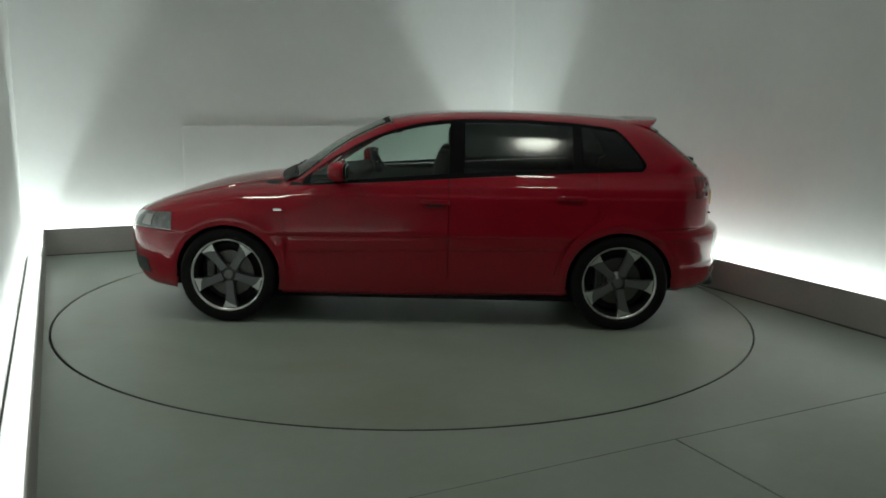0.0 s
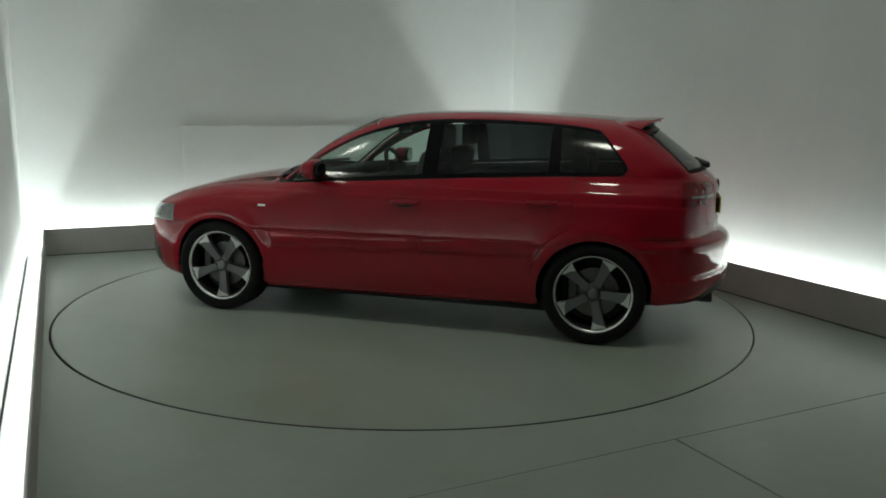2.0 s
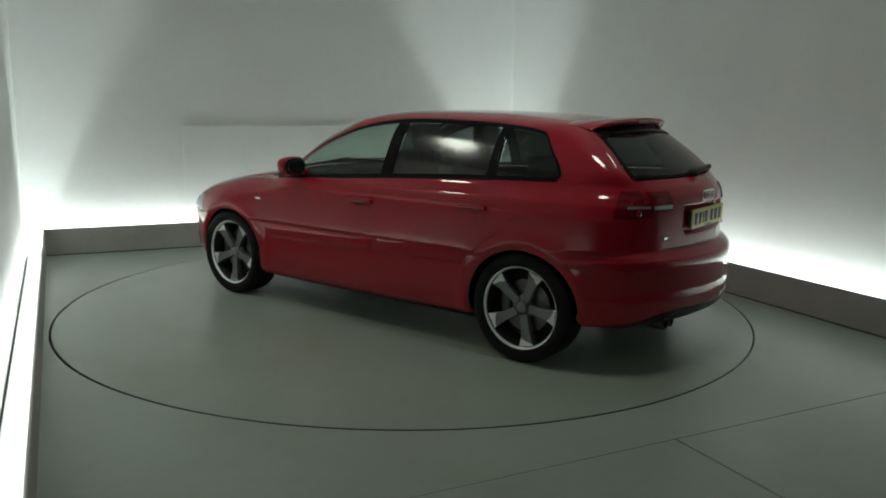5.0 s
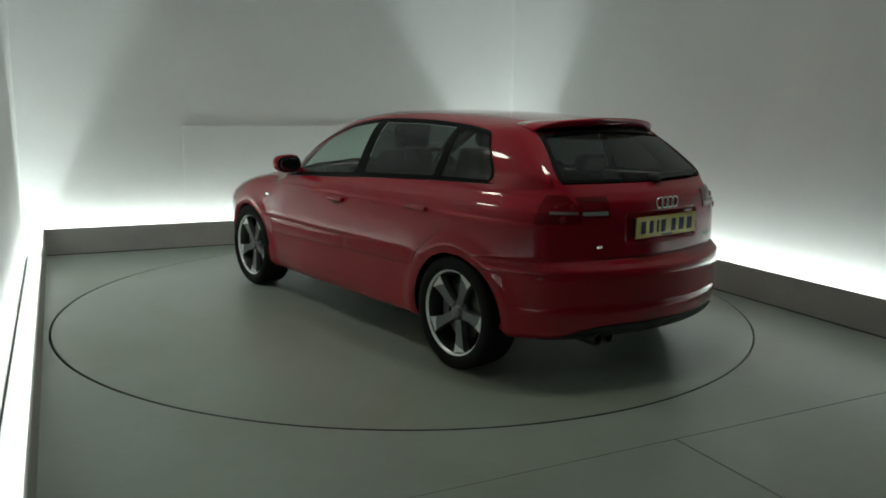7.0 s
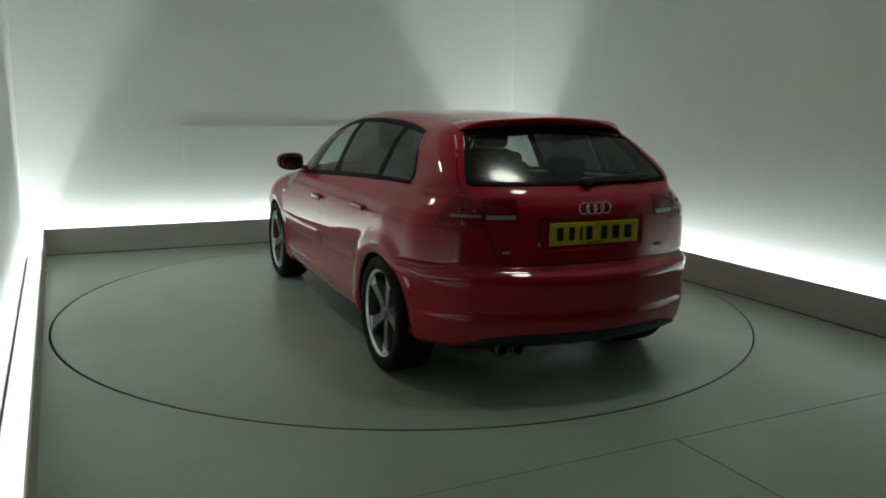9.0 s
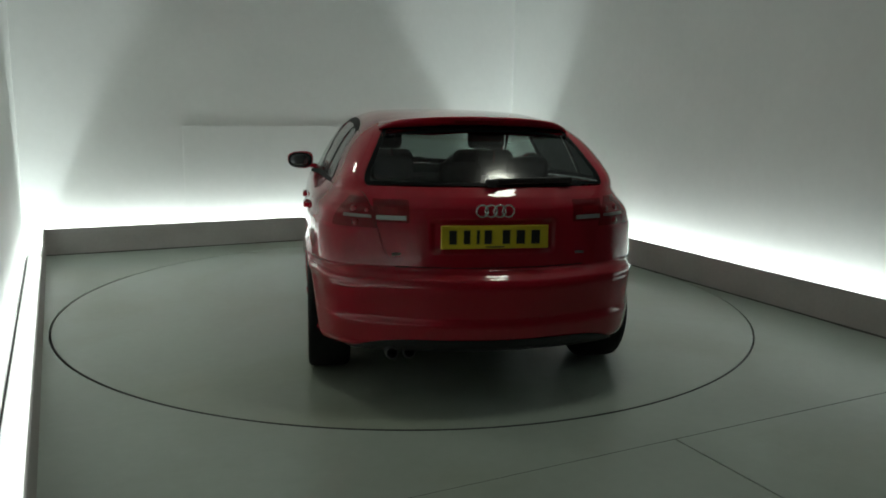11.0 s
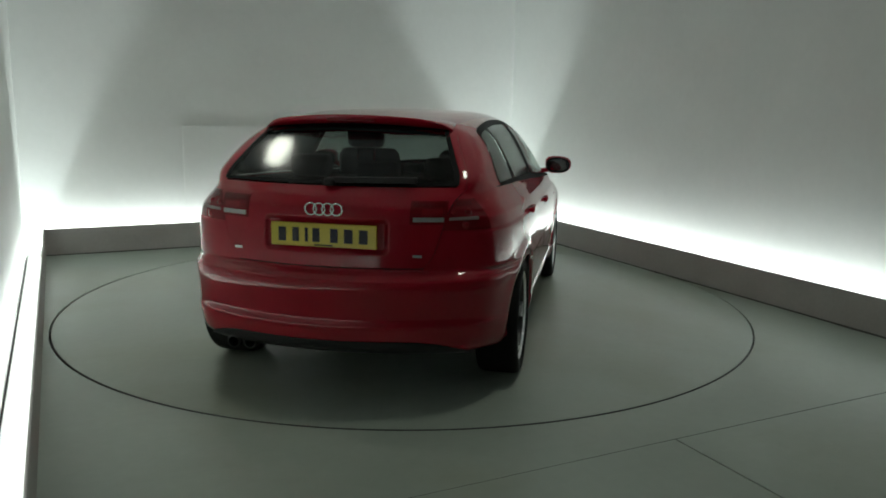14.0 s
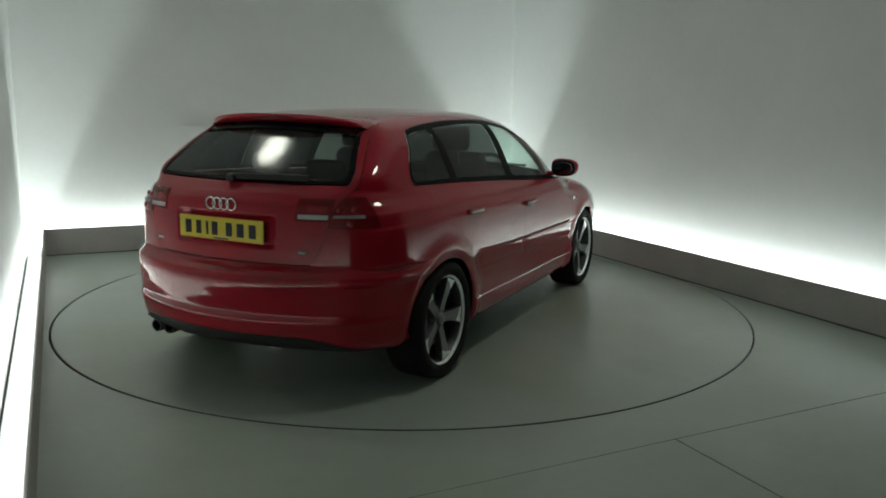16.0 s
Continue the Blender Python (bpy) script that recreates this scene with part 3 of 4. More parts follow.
    psi = np.arctan2(rail[:, 1], rail[:, 2] - 0.95)[:, None] * np.sign(s) * np.abs(s) ** 0.8
    g = along(np.stack([x, 0 * x, 0.95 + 0 * x], -1), np.stack([0 * x, np.sin(psi), np.cos(psi)], -1))
    panel("roof", g, RED, car)
    panel("headlining", settle_on(g[2:-3, 2:-2], -0.028), HEADLINING, car, "grey cloth headlining", skirt=0.0)
    # front bumper
    ar = arc(AXLE, 58, -8, 26)
    hi = NOSE_TOP - 2 * e
    cols_lo = ar.copy()
    cols_lo[-1] = (1.66, 0.205)
    cols_lo[0][1] = hi - 0.002
    cols_hi = poly([(cols_lo[0][0], hi), (1.66, hi)], len(cols_lo))
    left = np.stack([np.full(n, cols_lo[0][0]), np.linspace(cols_lo[0][1], hi, n)], -1)
    right = np.stack([np.full(n, 1.66), np.linspace(0.205, hi, n)], -1)
    q = coons(cols_lo, cols_hi, left, right)
    g1 = on_side(q[..., 0], q[..., 1])
    z = right[:, 1]
    g2 = wrap(z, g1[:, -1], on_nose(0 * z, z), 40, (1.66, 0.0), 1)
    half = np.concatenate([g1, g2[:, 1:]], 1)
    other = half[:, ::-1] * np.array([1, -1, 1])
    panel("front_bumper", np.concatenate([half, other[:, 1:]], 1), RED, car, flip=True)
    # headlamps and the nose between them
    o = np.linspace(0, 1, 18)[None]

    def nose_corner(z_side, z_front):
        k = len(z_side)
        start, end = on_side(np.full(k, 1.66 + e), z_side), on_nose(np.full(k, 0.50), z_front)
        a0 = np.arctan2(start[:, 1] - 0.2, start[:, 0] - 1.60)[:, None]
        a1 = np.arctan2(end[:, 1] - 0.2, end[:, 0] - 1.60)[:, None]
        a = a0 * (1 - o) + a1 * o
        zz = z_side[:, None] * (1 - o) + z_front[:, None] * o
        return along(np.stack([1.60 + 0 * a, 0.2 + 0 * a, zz], -1), np.stack([np.cos(a), np.sin(a), 0 * a], -1))

    lamps = panel("headlamp", nose_corner(np.linspace(0.611, 0.727, 12), np.linspace(0.611, 0.702, 12)), LAMP_SILVER, car, "clear headlamp with silver reflectors", both=True)
    panel("lamp_brow", nose_corner(np.linspace(0.730, 0.806, 8), np.linspace(0.705, 0.745, 8)), RED, car, both=True)
    panel("lamp_sill", nose_corner(np.linspace(NOSE_TOP, 0.609, 4), np.linspace(NOSE_TOP, 0.609, 4)), RED, car, both=True)
    g = settle_on(nose_corner(np.linspace(0.632, 0.706, 6), np.linspace(0.630, 0.688, 6))[:, 5:9], 0.004)
    for k, ob in enumerate(panel("lamp_element", g, LENS_CLEAR, lamps[0], "bright round reflector", both=True, skirt=0.002)):
        ob.parent = lamps[k]
    y = np.linspace(0.495, -0.495, 24)[None]
    zc = np.linspace(NOSE_TOP + e, 0.742, 10)[:, None]
    panel("nose_panel", on_nose(y + 0 * zc, zc + 0 * y), RED, car, flip=True)
    y = np.linspace(0.36, -0.36, 24)[None]
    zc = np.linspace(0.30, 0.70, 16)[:, None]
    panel("grille", settle_on(on_nose(y + 0 * zc, zc + 0 * y), 0.006), BLACK_TRIM, car, "black front grille", flip=True)
    y = np.linspace(0.73, 0.58, 10)[None]
    zc = np.linspace(0.30, 0.40, 6)[:, None]
    panel("fog_lamp_grille", settle_on(on_nose(y + 0 * zc, zc + 0 * y), 0.005), BLACK_PLASTIC, car, both=True, flip=True)
    return parts


def build_core(car):
    """The dark structure behind the panels, with wheel housings."""
    levels = np.linspace(0.20, 0.93, 22)
    a = np.radians(np.linspace(0, 360, 145)[:-1])
    rows = []
    for z in levels:
        sx, sy = np.cos(a), np.sin(a)
        o = np.stack([0 * a, 0 * a, z + 0 * a], -1)
        d = np.stack([sx, sy * 0.5, 0 * a], -1)
        d /= np.linalg.norm(d, axis=-1, keepdims=True)
        p = along(o, d)
        p[:, 0] *= 0.978
        p[:, 1] = np.clip(p[:, 1], -0.80, 0.80) * 0.975
        for hx in (-AXLE, AXLE):
            inside = (np.abs(p[:, 0] - hx) < 0.44) & (z < 0.69)
            p[:, 1] = np.where(inside, np.clip(p[:, 1], -0.60, 0.60), p[:, 1])
        rows.append(p)
    g = np.array(rows)
    n, m = g.shape[:2]
    verts = [tuple(v) for v in g.reshape(-1, 3)]
    faces = [(i * m + j, i * m + (j + 1) % m, (i + 1) * m + (j + 1) % m, (i + 1) * m + j) for i in range(n - 1) for j in range(m)]
    faces += [tuple(range(m))[::-1], tuple((n - 1) * m + j for j in range(m))]
    part("underbody", mesh_of("underbody", verts, faces, CORE, False), CORE, car, "dark underbody and wheel housings")
    part("undertray", box_bm(2.7, 1.20, 0.10, (0, 0, 0.168), 0.02), CORE, car)


def pane(name, g, mat, trim_name, edge, parent, both=False, flip=False, label=""):
    """A window: clear pane with a black border, on one grid whose outer rows and columns are the border."""
    n, m = g.shape[:2]
    border = lambda i, j: i < edge or j < edge or i >= n - 1 - edge or j >= m - 1 - edge
    p = panel(name, g, mat, parent, label, both, flip, 0.0, lambda i, j: not border(i, j))
    for ob in p:
        ob.visible_shadow = False
    g2 = settle_on(g, 0.0025)
    i, j = n // 2, m // 4
    d = 2e-3
    slope = np.array([form(g[i, j] + q) - form(g[i, j] - q) for q in np.eye(3) * d])
    flip = np.dot(np.cross(g[i, j + 1] - g[i, j], g[i + 1, j] - g[i, j]), slope) < 0
    v, f = grid_mesh(g2, flip, 0.0, border)
    for k, ob in enumerate(p):
        vf = (v, f) if k == 0 else mirror_y((v, f))
        me = mesh_of(trim_name, *vf, WINDOW_BLACK)
        shade_by_form(me)
        part(trim_name, me, WINDOW_BLACK, ob)
    return p


def edged(n, e):
    """n rows from 0 to 1 with the first and last row e wide."""
    return np.r_[0.0, np.linspace(e, 1 - e, n - 2), 1.0]


def build_glass(car, parts):
    # side windows
    def side_window(name, x0, x1, mat, parent, e_side=0.03, n=26, m=30):
        t = edged(n, 0.075)[:, None]
        c = edged(m, e_side)[None]
        z = 1.0 + t * 0.3 + 0 * c
        for _ in range(4):
            x = x0(z) * (1 - c) + x1(z) * c
            lo = SILL_LINE(x) - 0.010
            z = lo * (1 - t) + np.maximum(HEAD_LINE(x) + 0.006, lo + 0.004) * t
        return pane(name, on_side(x, z), mat, "window_trim", 1, car, both=True)

    side_window("front_door_window", lambda z: 0 * z + 0.795, lambda z: 0 * z - 0.215, GLASS, None, 0.05)
    side_window("rear_door_window", lambda z: 0 * z - 0.2152, lambda z: 0 * z - 1.02, GLASS_DARK, None, 0.06)
    side_window("quarter_window", lambda z: 0 * z - 1.0202, lambda z: QUARTER_BACK(z), GLASS_QUARTER, None, 0.05, m=18)
    # windscreen
    r, s = edged(26, 0.05)[:, None], np.r_[1, np.linspace(0.955, -0.955, 37), -1][None]
    y = s * (0.668 * (1 - r) + 0.524 * r)
    x = (0.995 - 0.285 * y * y) * (1 - r) + (0.298 - 0.21 * y * y) * r
    pane("windscreen", on_top(x, y), GLASS, "windscreen_border", 1, car, flip=True)
    # rear window
    z = (1.066 + edged(22, 0.05) * 0.264)[:, None]
    y = s * GLASS_EDGE(z)
    pane("rear_window", on_tail(y, z + 0 * y), GLASS_REAR, "window_border", 1, parts["tailgate"][0])


def side_strip(name, x0, x1, z0, z1, offset, mat, parent, both=True, n=30, label="", taper=0.0):
    """A rounded strip that stands proud of the side."""
    t, c = np.array([0, 0.12, 0.3, 0.5, 0.7, 0.88, 1.0])[:, None], np.linspace(0, 1, n)[None]
    x = x0 * (1 - c) + x1 * c + 0 * t
    z = z0(x) * (1 - t) + z1(x) * t
    g = on_side(x, z)
    lift = np.array([0.0, 0.75, 0.95, 1.0, 0.95, 0.75, 0.0])[:, None] * np.minimum(1, np.minimum(c, 1 - c) * 18 + 0.05) * offset + 0.0015
    e = 1e-4
    nrm = np.stack([form(g + d) - form(g - d) for d in np.eye(3) * e], -1)
    nrm /= np.linalg.norm(nrm, axis=-1, keepdims=True)
    g = g + nrm * lift[..., None]
    vf = grid_mesh(g, x1 > x0)
    out = [part(name, mesh_of(name, *vf, mat), mat, parent[0] if isinstance(parent, list) else parent, label)]
    if both:
        out.append(part(name, mesh_of(name, *mirror_y(vf), mat), mat, parent[1] if isinstance(parent, list) else parent, label))
    return out


def tail_patch(name, y0, y1, z0, z1, offset, mat, parent, both=True, label="", n=16, m=8):
    z, s = np.linspace(z0, z1, m)[:, None], np.linspace(y0, y1, n)[None]
    g = settle_on(on_tail(s + 0 * z, z + 0 * s), offset)
    return panel(name, g, mat, parent, label, both, False, 0.01)


def build_details(car, parts):
    fd, rd, gate = parts["front_door"], parts["rear_door"], parts["tailgate"][0]
    # rub strips
    lo = lambda x: 0.505 - 0.024 * x
    hi = lambda x: 0.600 - 0.010 * x
    side_strip("rub_strip", DOOR_F0 - 0.02, DOOR_F1 + 0.01, lo, hi, 0.006, RED, fd)
    side_strip("rub_strip", DOOR_F1 - 0.01, -0.90, lo, hi, 0.006, RED, rd)
    # handles
    for doors, hx, hz in ((fd, -0.078, 0.828), (rd, -0.955, 0.866)):
        for k, d in enumerate(doors):
            sy = 1 if k == 0 else -1
            p = on_side(np.array(hx), np.array(hz))
            dish = box_bm(0.10, 0.005, 0.046, (hx, sy * (p[1] + 0.001), hz - 0.004), 0.0028)
            part("handle_dish", dish, BLACK_PLASTIC, d)
            bar = box_bm(0.19, 0.017, 0.030, (hx, sy * (p[1] + 0.015), hz + 0.004), 0.008, None, 3)
            for end in (-1, 1):
                post = box_bm(0.03, 0.026, 0.024, (hx + end * 0.078, sy * (p[1] + 0.004), hz + 0.004), 0.006)
                tmp = bpy.data.meshes.new("tmp")
                post.to_mesh(tmp)
                post.free()
                bar.from_mesh(tmp)
                bpy.data.meshes.remove(tmp)
            for f in bar.faces:
                f.smooth = True
            part("door_handle", bar, RED, d)
    # side badge
    for sy in (1, -1):
        p = on_side(np.array(0.945), np.array(0.762))
        part("wing_badge", box_bm(0.055, 0.006, 0.016, (0.945, sy * (p[1] + 0.002), 0.762), 0.002), CHROME, car)
    # tail lamps: outer on the body, inner on the gate
    def lamp_corner(z0, z1, x, inset, n, lift):
        """A patch round the rear corner, from x on the side to the gate's edge."""
        z = np.linspace(z0, z1, n)
        start = on_side(np.full(n, x), np.linspace(z0 + 0.008, z1 - 0.012, n))
        return settle_on(wrap(z, start, on_tail(GATE_EDGE(z) + inset, z), 24, (-1.66, 0.30), -1), lift)

    outer = panel("tail_lamp", lamp_corner(0.872, 1.006, -1.785, 0.002, 14, 0.004), LENS_RED, car, "dark red wrap-round tail lamp", both=True)
    for name, z0, z1, x, inset, lift, mat, label in (
            ("lamp_gasket", 0.869, 1.009, -1.780, 0.001, 0.0015, LENS_SMOKE, "smoky gasket round the lamp"),
            ("lamp_strip", 0.916, 0.929, -1.83, 0.012, 0.0085, LENS_GREY, "pale strip across the lamp"),
            ("lamp_brow", 0.978, 0.999, -1.81, 0.006, 0.006, LENS_SMOKE, "smoky upper edge of the lamp")):
        for k, ob in enumerate(panel(name, lamp_corner(z0, z1, x, inset, 5, lift), mat, outer[0], label, both=True, skirt=0.003)):
            ob.parent = outer[k]
    # round bulb reflectors above and below the strip
    for yb, zb, rb in ((0.655, 0.951, 0.019), (0.650, 0.892, 0.019), (0.595, 0.951, 0.015)):
        p = on_tail(np.array(yb), np.array(zb))
        for k, sy in enumerate((1, -1)):
            bm = bmesh.new()
            bmesh.ops.create_uvsphere(bm, u_segments=16, v_segments=10, radius=rb)
            bmesh.ops.scale(bm, vec=(0.45, 1, 1), verts=bm.verts)
            bmesh.ops.rotate(bm, matrix=Matrix.Rotation(-0.45 * sy, 3, "Z"), verts=bm.verts)
            bmesh.ops.translate(bm, vec=(p[0] - 0.004, sy * yb, zb), verts=bm.verts)
            for f in bm.faces:
                f.smooth = True
            part("lamp_element", bm, LENS_BRIGHT, outer[k], "bright red round lamp element")
    inner = tail_patch("gate_lamp", 0.566, 0.405, 0.901, 1.000, 0.004, LENS_RED, gate, label="dark red inner tail lamp")
    for name, y0, y1, z0, z1, lift, mat, label in (
            ("lamp_element", 0.545, 0.455, 0.938, 0.968, 0.006, LENS_BRIGHT, "brighter red lamp element"),
            ("lamp_brow", 0.560, 0.412, 0.976, 0.995, 0.006, LENS_SMOKE, "smoky upper edge of the lamp"),
            ("reversing_strip", 0.552, 0.416, 0.909, 0.929, 0.008, LENS_CLEAR, "clear reversing lamp strip"),
            ("lamp_gasket", 0.5675, 0.402, 0.898, 1.003, 0.0015, LENS_SMOKE, "smoky gasket round the lamp")):
        for k, ob in enumerate(tail_patch(name, y0, y1, z0, z1, lift, mat, gate, label=label, m=4)):
            ob.parent = inner[k]
    # number plate with plain dark bars for its signs
    plate = part("number_plate", box_bm(0.008, 0.52, 0.111, (-2.028, 0, 0.836), 0.003), PLATE_YELLOW, gate, "yellow rear number plate")
    part("plate_holder", box_bm(0.026, 0.50, 0.095, (-2.012, 0, 0.836), 0.003), BLACK_PLASTIC, plate)
    for k, wd in ((-3.2, 0.046), (-2.15, 0.04), (-1.3, 0.018), (-0.55, 0.044), (0.85, 0.046), (1.95, 0.052), (3.1, 0.052)):
        part("plate_mark", box_bm(0.002, wd * 0.8, 0.066, (-2.0332, -k * 0.0635, 0.836)), PLATE_BLACK, plate)
    part("plate_maker_mark", box_bm(0.002, 0.09, 0.006, (-2.0332, 0, 0.789)), PLATE_BLACK, plate)
    # maker's badge as four plain rings, and the model mark as a plain bar
    for k in range(4):
        v, f = [], []
        R, q = 0.028, 0.0042
        for i in range(28):
            a = 2 * math.pi * i / 28
            for j in range(8):
                b = 2 * math.pi * j / 8
                v.append((q * math.sin(b), (R + q * math.cos(b)) * math.cos(a), (R + q * math.cos(b)) * math.sin(a)))
        f = [(i * 8 + j, ((i + 1) % 28) * 8 + j, ((i + 1) % 28) * 8 + (j + 1) % 8, i * 8 + (j + 1) % 8) for i in range(28) for j in range(8)]
        y = (k - 1.5) * 0.042
        ob = part("badge_ring", mesh_of("badge_ring", v, f, CHROME), CHROME, gate)
        p = on_tail(np.array(y), np.array(0.958))
        ob.location = (p[0] - 0.003, y, 0.958)
    for y, w, mat in ((0.455, 0.055, CHROME), (-0.43, 0.065, RIM_GREY)):
        p = on_tail(np.array(y), np.array(0.742))
        part("model_mark", box_bm(0.003, w, 0.013, (p[0] - 0.002, y, 0.748), 0.001), mat, gate)
    # roof spoiler
    s = np.linspace(1, -1, 49)
    y = s * 0.505
    drop = 0.125 * y * y + 0.035 * np.abs(s) ** 10
    lead_x, trail_x = -1.40 + 0.20 * y * y, -1.640 + 0.42 * y * y + 0.03 * np.abs(s) ** 12
    lead = on_top(lead_x, y * 0.98)
    top_trail = np.stack([trail_x, y, 1.390 - drop], -1)
    mid = (lead + top_trail) / 2 + np.array([0, 0, 0.004])
    low_trail = top_trail + np.stack([0.052 + 0 * y, 0 * y, -0.041 + 0.012 * np.abs(s) ** 8], -1)
    under = on_tail(y * 0.97, 1.312 - 0.10 * y * y) + np.array([-0.014, 0, 0])
    g = np.stack([lead - np.array([0, 0, 0.012]), lead + np.array([0, 0, 0.002]), mid, top_trail + np.array([0.014, 0, 0.002]), top_trail + np.array([0.003, 0, 0]), top_trail + np.array([0, 0, -0.006]),
                  low_trail, low_trail + np.array([0.012, 0, -0.002])])
    sp = part("roof_spoiler", mesh_of("roof_spoiler", *grid_mesh(g), RED), RED, gate)
    me = mesh_of("spoiler_underside", *grid_mesh(np.stack([low_trail + np.array([0.011, 0, -0.002]), (low_trail + under) / 2 + np.array([0.015, 0, 0]), under, under + np.array([0.10, 0, 0.02])])), BLACK_TRIM)
    part("spoiler_underside", me, BLACK_TRIM, sp, "black underside of the roof spoiler")
    for sy in (0, -1):
        rows = g[:, sy]
        me = mesh_of("spoiler_end", [tuple(v) for v in rows] + [tuple(under[sy])], [tuple(range(len(rows) + 1))], RED, False)
        part("spoiler_end", me, RED, sp)
    part("brake_lamp", box_bm(0.008, 0.26, 0.014, (-1.616, 0, 1.366), 0.003), LENS_RED, sp)
    # rear wiper
    p0, p1 = on_tail(np.array(0.0), np.array(1.080)), on_tail(np.array(-0.415), np.array(1.086))
    d = Vector(p1 - p0)
    arm = box_bm(d.length, 0.024, 0.030, (d.length / 2, 0, 0), 0.007)
    bmesh.ops.transform(arm, matrix=Matrix.Translation(Vector(p0) + Vector((-0.030, 0, 0.008))) @ d.to_track_quat("X", "Z").to_matrix().to_4x4(), verts=arm.verts)
    wiper = part("rear_wiper", arm, BLACK_PLASTIC, gate)
    part("wiper_pivot", box_bm(0.06, 0.055, 0.04, (p0[0] - 0.022, 0.0, 1.080), 0.012), BLACK_PLASTIC, wiper)
    # lower valance and exhaust
    z, s = np.linspace(0.245, 0.350, 8)[:, None], np.linspace(0.70, -0.70, 60)[None]
    z = 0.245 + (z - 0.245) * (1 - 0.9 * np.abs(s / 0.70) ** 6) + 0 * s
    panel("rear_valance", settle_on(on_tail(s + 0 * z, z + 0 * s), 0.007), BLACK_PLASTIC, car, "black lower rear valance")
    for y in (0.36, 0.445):
        v, f = lathe([(0.026, 0.10), (0.032, 0.10), (0.034, 0.08), (0.034, -0.08), (0.029, -0.08), (0.029, 0.09)], 24)
        me = mesh_of("exhaust_pipe", v, f, DARK_STEEL)
        ob = part("exhaust_pipe", me, DARK_STEEL, car)
        ob.matrix_basis = pose(-1.905, y + 0.04, 0.275, 0, 0, 90)
    # door mirrors
    for sy in (1, -1):
        bm = bmesh.new()
        bmesh.ops.create_uvsphere(bm, u_segments=28, v_segments=16, radius=1)
        for v in bm.verts:
            x, y, z = v.co
            r = lambda q: math.copysign(abs(q) ** 0.72, q)
            v.co = (0.525 + (0.082 * r(x) if x > 0 else 0.038 * r(x)), sy * (0.925 + 0.096 * r(y) * (1 + 0.08 * z)), 1.020 + 0.064 * r(z) * (1 - 0.12 * y))
        if sy < 0:
            bmesh.ops.reverse_faces(bm, faces=bm.faces)
        for f in bm.faces:
            f.smooth = True
        mir = part("door_mirror", bm, RED, car)
        for name, x, hx, hy, hz, mat in (("mirror_shell", 0.491, 0.010, 0.089, 0.058, BLACK_TRIM), ("mirror_glass", 0.484, 0.006, 0.072, 0.043, MIRROR_GLASS)):
            bm = bmesh.new()
            bmesh.ops.create_uvsphere(bm, u_segments=28, v_segments=16, radius=1, matrix=Matrix.Rotation(math.pi / 2, 4, "Y"))
            for v in bm.verts:
                q = lambda c, k: math.copysign(abs(c) ** k, c)
                v.co = (x + hx * q(v.co.x, 0.3), sy * (0.925 + hy * q(v.co.y, 0.75)), 1.020 + hz * q(v.co.z, 0.75))
            bmesh.ops.recalc_face_normals(bm, faces=bm.faces)
            for f in bm.faces:
                f.smooth = True
            part(name, bm, mat, mir)
        part("mirror_foot", box_bm(0.09, 0.14, 0.034, (0.55, sy * 0.835, 0.978), 0.013, Matrix.Rotation(sy * 0.2, 4, "X")), RED, mir)
    # fuel flap on the right rear quarter is flush; cowl and wipers at the windscreen
    y = np.linspace(0.64, -0.64, 33)
    a = np.stack([1.012 - 0.285 * y * y, y, 0 * y], -1)
    c1, c2 = on_top(a[:, 0] + 0.045, y), on_top(a[:, 0] - 0.045, y)
    g = np.stack([c1, (c1 + c2) / 2 + np.array([0, 0, 0.006]), c2]) + np.array([0, 0, 0.006])
    part("cowl", mesh_of("cowl", *grid_mesh(g), BLACK_PLASTIC), BLACK_PLASTIC, car, "black plastic cowl under the windscreen")
    for y0, y1 in ((0.52, -0.08), (-0.02, -0.5)):
        p = on_top(np.array([0.97 - 0.285 * y0 * y0, 0.945 - 0.285 * y1 * y1]), np.array([y0, y1]))
        d = Vector(p[1] - p[0])
        arm = box_bm(d.length, 0.018, 0.016, (d.length / 2, 0, 0), 0.005)
        bmesh.ops.transform(arm, matrix=Matrix.Translation(Vector(p[0]) + Vector((0, 0, 0.010))) @ d.to_track_quat("X", "Z").to_matrix().to_4x4(), verts=arm.verts)
        part("windscreen_wiper", arm, BLACK_PLASTIC, car)


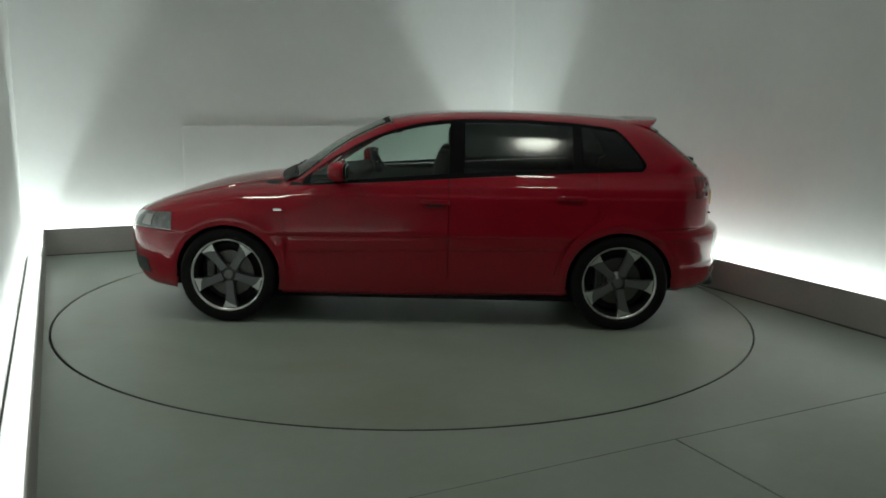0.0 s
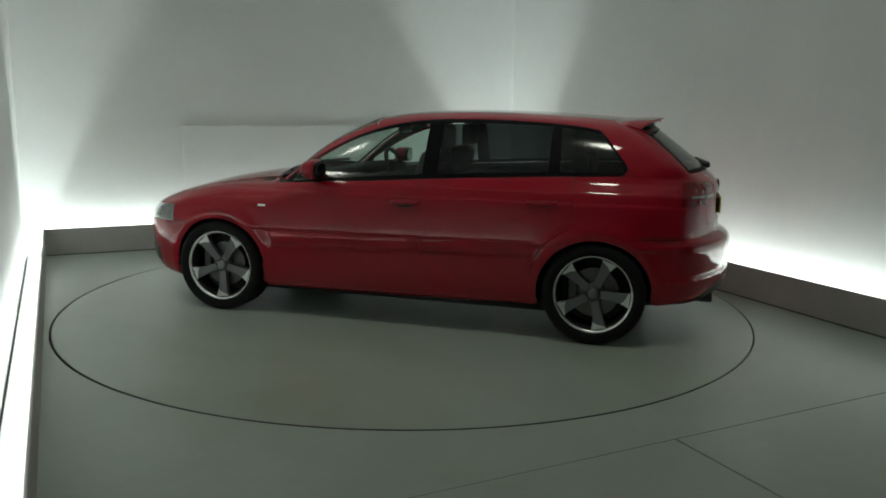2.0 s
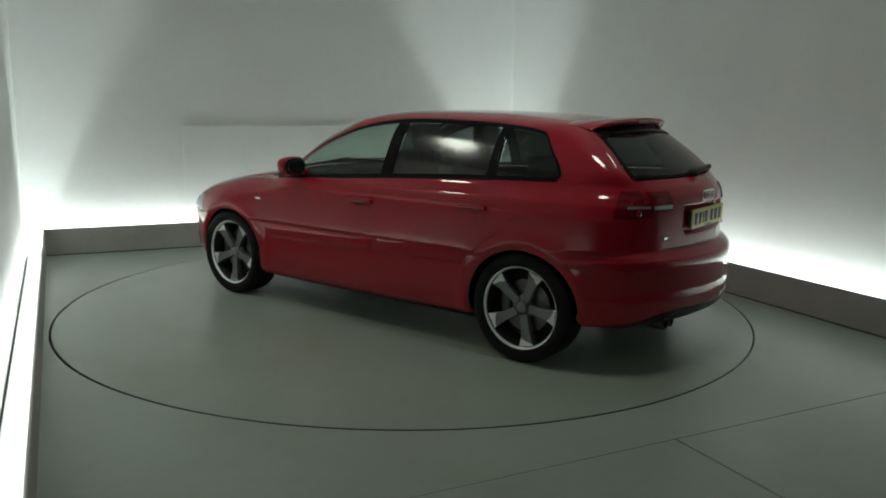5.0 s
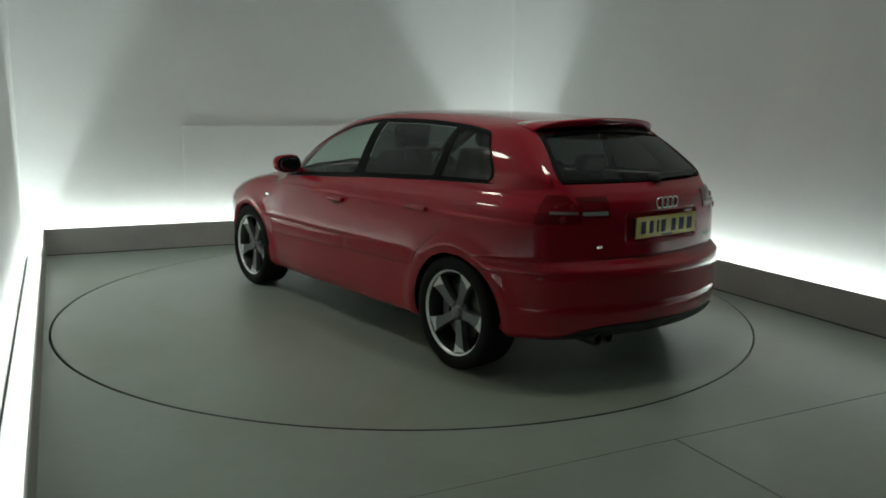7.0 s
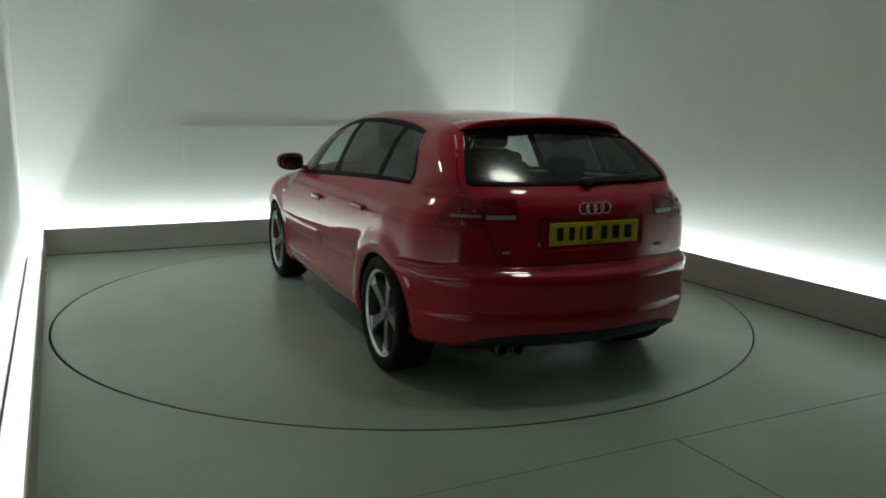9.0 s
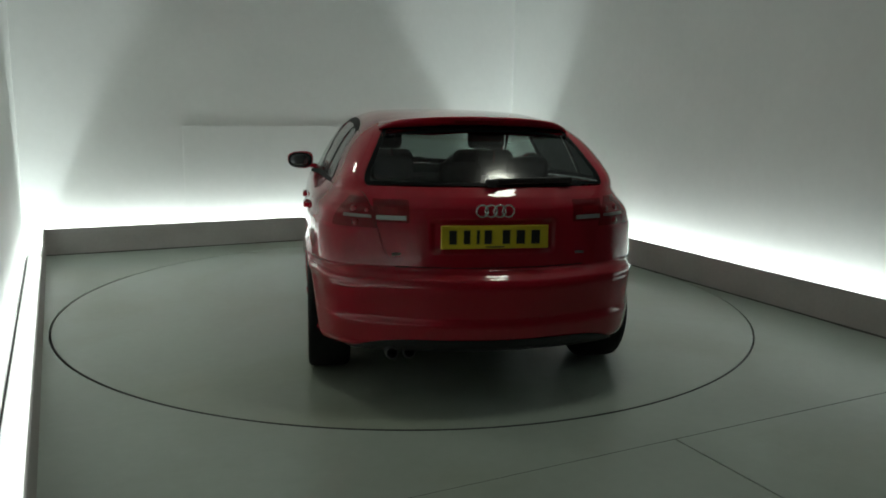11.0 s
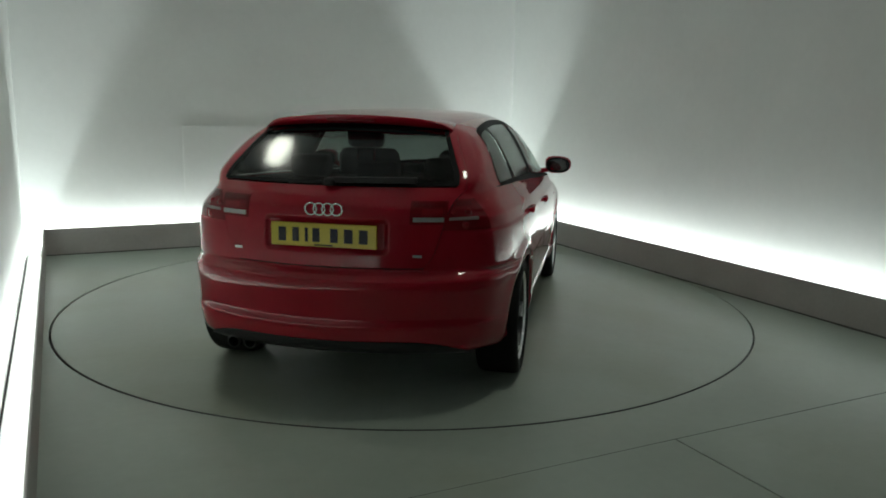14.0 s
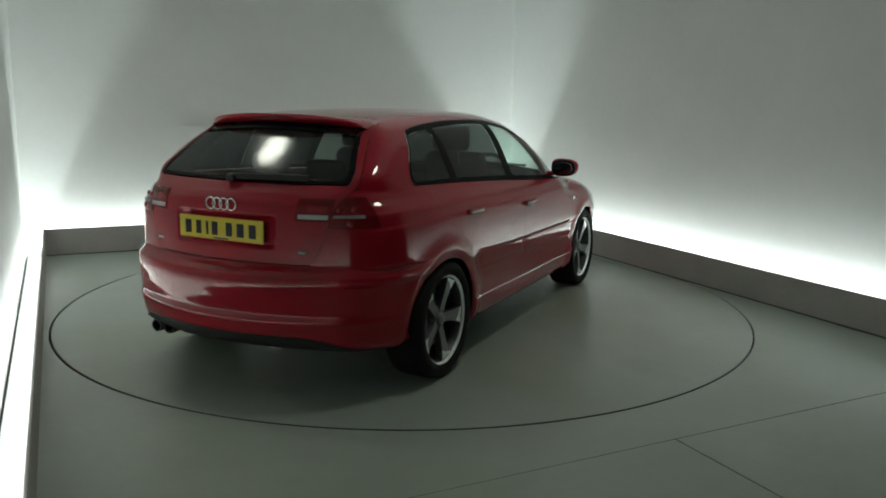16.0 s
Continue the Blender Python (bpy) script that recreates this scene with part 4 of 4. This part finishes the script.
def build_wheels(car):
    tyre_profile = [(0.238, -0.100), (0.262, -0.112), (0.297, -0.110), (0.312, -0.099), (0.317, -0.078), (0.318, 0.0), (0.317, 0.078), (0.312, 0.099), (0.297, 0.110), (0.266, 0.112), (0.243, 0.103), (0.234, 0.09)]
    tyre = mesh_of("tyre", *lathe(tyre_profile, 72), TYRE)
    barrel = mesh_of("rim_barrel", *lathe([(0.196, -0.10), (0.212, -0.02), (0.222, 0.070), (0.229, 0.088)], 72), DARK_STEEL)
    lip = mesh_of("rim", *lathe([(0.229, 0.088), (0.2315, 0.092), (0.241, 0.101), (0.245, 0.098), (0.243, 0.085)], 72), RIM_FACE)
    disc = mesh_of("brake_disc", *lathe([(0.06, 0.02), (0.155, 0.02), (0.156, 0.0), (0.06, 0.0)], 48), BRAKE, False)
    back = mesh_of("wheel_back", *lathe([(0.0001, -0.02), (0.20, -0.02), (0.20, -0.03)], 32), CORE, False)
    hub = mesh_of("hub_cap", *lathe([(0.0001, 0.082), (0.028, 0.082), (0.034, 0.078), (0.036, 0.06), (0.066, 0.055), (0.070, 0.03)], 32), RIM_GREY)

    def spoke(points, y_top, y_bot, mat, name):
        """A blade in the wheel's plane: points are (along, across) rows for a spoke that points up."""
        n = len(points)
        verts = [(c, y_top(a), a) for a, c in points] + [(c * 1.05, y_bot(a), a) for a, c in points]
        faces = [tuple(range(n)), tuple(range(n, 2 * n))[::-1]] + [(i, i + n, (i + 1) % n + n, (i + 1) % n) for i in range(n)]
        me = mesh_of(name, verts, faces, mat, False)
        bm = bmesh.new()
        bm.from_mesh(me)
        bmesh.ops.recalc_face_normals(bm, faces=bm.faces)
        bm.to_mesh(me)
        bm.free()
        return me

    blade = spoke([(0.045, -0.025), (0.12, -0.027), (0.18, -0.037), (0.222, -0.054), (0.222, 0.036), (0.176, 0.028), (0.12, 0.024), (0.045, 0.024)],
                  lambda a: 0.062 + 0.10 * a, lambda a: 0.02 + 0.1 * a, RIM_GREY, "spoke")
    facet = spoke([(0.172, -0.0358), (0.186, -0.039), (0.223, -0.0545), (0.223, 0.0365), (0.214, 0.035), (0.194, -0.010)],
                  lambda a: 0.0625 + 0.10 * a + 0.0015, lambda a: 0.0622 + 0.10 * a, RIM_FACE, "spoke_facet")
    for hx in (AXLE, -AXLE):
        for sy in (1, -1):
            w = part("wheel", tyre, TYRE, car, "black tyre on a five-spoke alloy wheel")
            w.matrix_basis = pose(hx, sy * 0.768, HUB_Z, 0, 0, 0 if sy > 0 else 180)
            part("rim_barrel", barrel, DARK_STEEL, w)
            for me, mat in ((lip, RIM_FACE), (disc, BRAKE), (back, CORE), (hub, RIM_GREY)):
                part(me.name, me, mat, w)
            part("brake_caliper", box_bm(0.06, 0.05, 0.15, (0.125, 0.02, 0.02), 0.012), DARK_STEEL, w)
            for k in range(5):
                for me, mat in ((blade, RIM_GREY), (facet, RIM_FACE)):
                    ob = part(me.name, me, mat, w)
                    ob.rotation_euler = (0, radians(180 + 72 * k + (14 if hx < 0 else 4)), 0)


def build_cabin(car):
    part("dashboard", box_bm(0.42, 1.34, 0.16, (0.66, 0, 0.90), 0.05, Matrix.Rotation(0.12, 4, "Y"), 4), CABIN, car)
    part("cabin_floor", box_bm(2.3, 1.24, 0.04, (-0.55, 0, 0.91), 0.0), CABIN, car)
    for sy in (1, -1):
        part("door_card", box_bm(1.75, 0.05, 0.10, (-0.25, sy * 0.725, 0.930), 0.02, Matrix.Rotation(0.045, 4, "Y")), CABIN, car)

    def seat_back(x, y, w, h, z0, lean, name="seat_back"):
        bm = box_bm(0.13, w, h, (0, 0, h / 2), 0.055, None, 4)
        for f in bm.faces:
            f.smooth = True
        for v in bm.verts:
            v.co.y *= 1 - 0.16 * max(0, v.co.z / h - 0.3)
        bmesh.ops.transform(bm, matrix=Matrix.Translation((x, y, z0)) @ Matrix.Rotation(lean, 4, "Y"), verts=bm.verts)
        seat = part(name, bm, SEAT_CLOTH, car)
        return seat

    def head(seat, x, y, z, w=0.26, h=0.17):
        bm = box_bm(0.10, w, h, (x, y, z), 0.045, None, 4)
        for f in bm.faces:
            f.smooth = True
        part("headrest", bm, SEAT_CLOTH, seat)
        for s in (-0.06, 0.06):
            part("headrest_post", box_bm(0.012, 0.012, 0.12, (x, y + s, z - 0.12), 0.003), CHROME, seat)

    for sy in (1, -1):
        s = seat_back(0.0, sy * 0.36, 0.48, 0.50, 0.66, -0.30, "front_seat_back")
        head(s, -0.20, sy * 0.36, 1.235)
    s = seat_back(-0.98, 0, 1.22, 0.38, 0.68, -0.35, "rear_seat_back")
    for y, z in ((0.40, 1.09), (0.0, 1.06), (-0.40, 1.09)):
        head(s, -1.13, y, z, 0.25, 0.13)
    v, f = [], []
    R, q = 0.18, 0.017
    for i in range(40):
        a = 2 * math.pi * i / 40
        for j in range(8):
            b = 2 * math.pi * j / 8
            v.append((q * math.sin(b), (R + q * math.cos(b)) * math.cos(a), (R + q * math.cos(b)) * math.sin(a)))
    f = [(i * 8 + j, ((i + 1) % 40) * 8 + j, ((i + 1) % 40) * 8 + (j + 1) % 8, i * 8 + (j + 1) % 8) for i in range(40) for j in range(8)]
    wheel = part("steering_wheel", mesh_of("steering_wheel", v, f, CABIN), CABIN, car)
    wheel.matrix_basis = pose(0.40, -0.36, 0.93, 0, 24, 0)
    part("steering_hub", box_bm(0.05, 0.33, 0.10, (0, 0, 0), 0.02), CABIN, wheel)
    part("inside_mirror", box_bm(0.03, 0.24, 0.06, (0.22, 0, 1.27), 0.012, Matrix.Rotation(0.1, 4, "Y")), BLACK_PLASTIC, car)


def shift_car(car, dx, dy):
    """Set the car's parts off the turntable's centre by its parking place."""
    for ob in car.children:
        ob.matrix_basis = Matrix.Translation((dx, dy, 0)) @ ob.matrix_basis


CAR = thing("hatchback_car", "red five-door hatchback with tinted rear glass on the turntable", "car")
PARTS = build_body(CAR)
build_core(CAR)
build_glass(CAR, PARTS)
build_details(CAR, PARTS)
build_wheels(CAR)
build_cabin(CAR)
shift_car(CAR, -0.134, -0.128)


def motions():
    rows = [(t * 1.0, pose(0, 0, 0, 0, 0, AXIS_TURN0 + AXIS_RATE * t)) for t in range(17)]
    walk(CAR, rows)
    walk(TURNTABLE, rows)


motions()
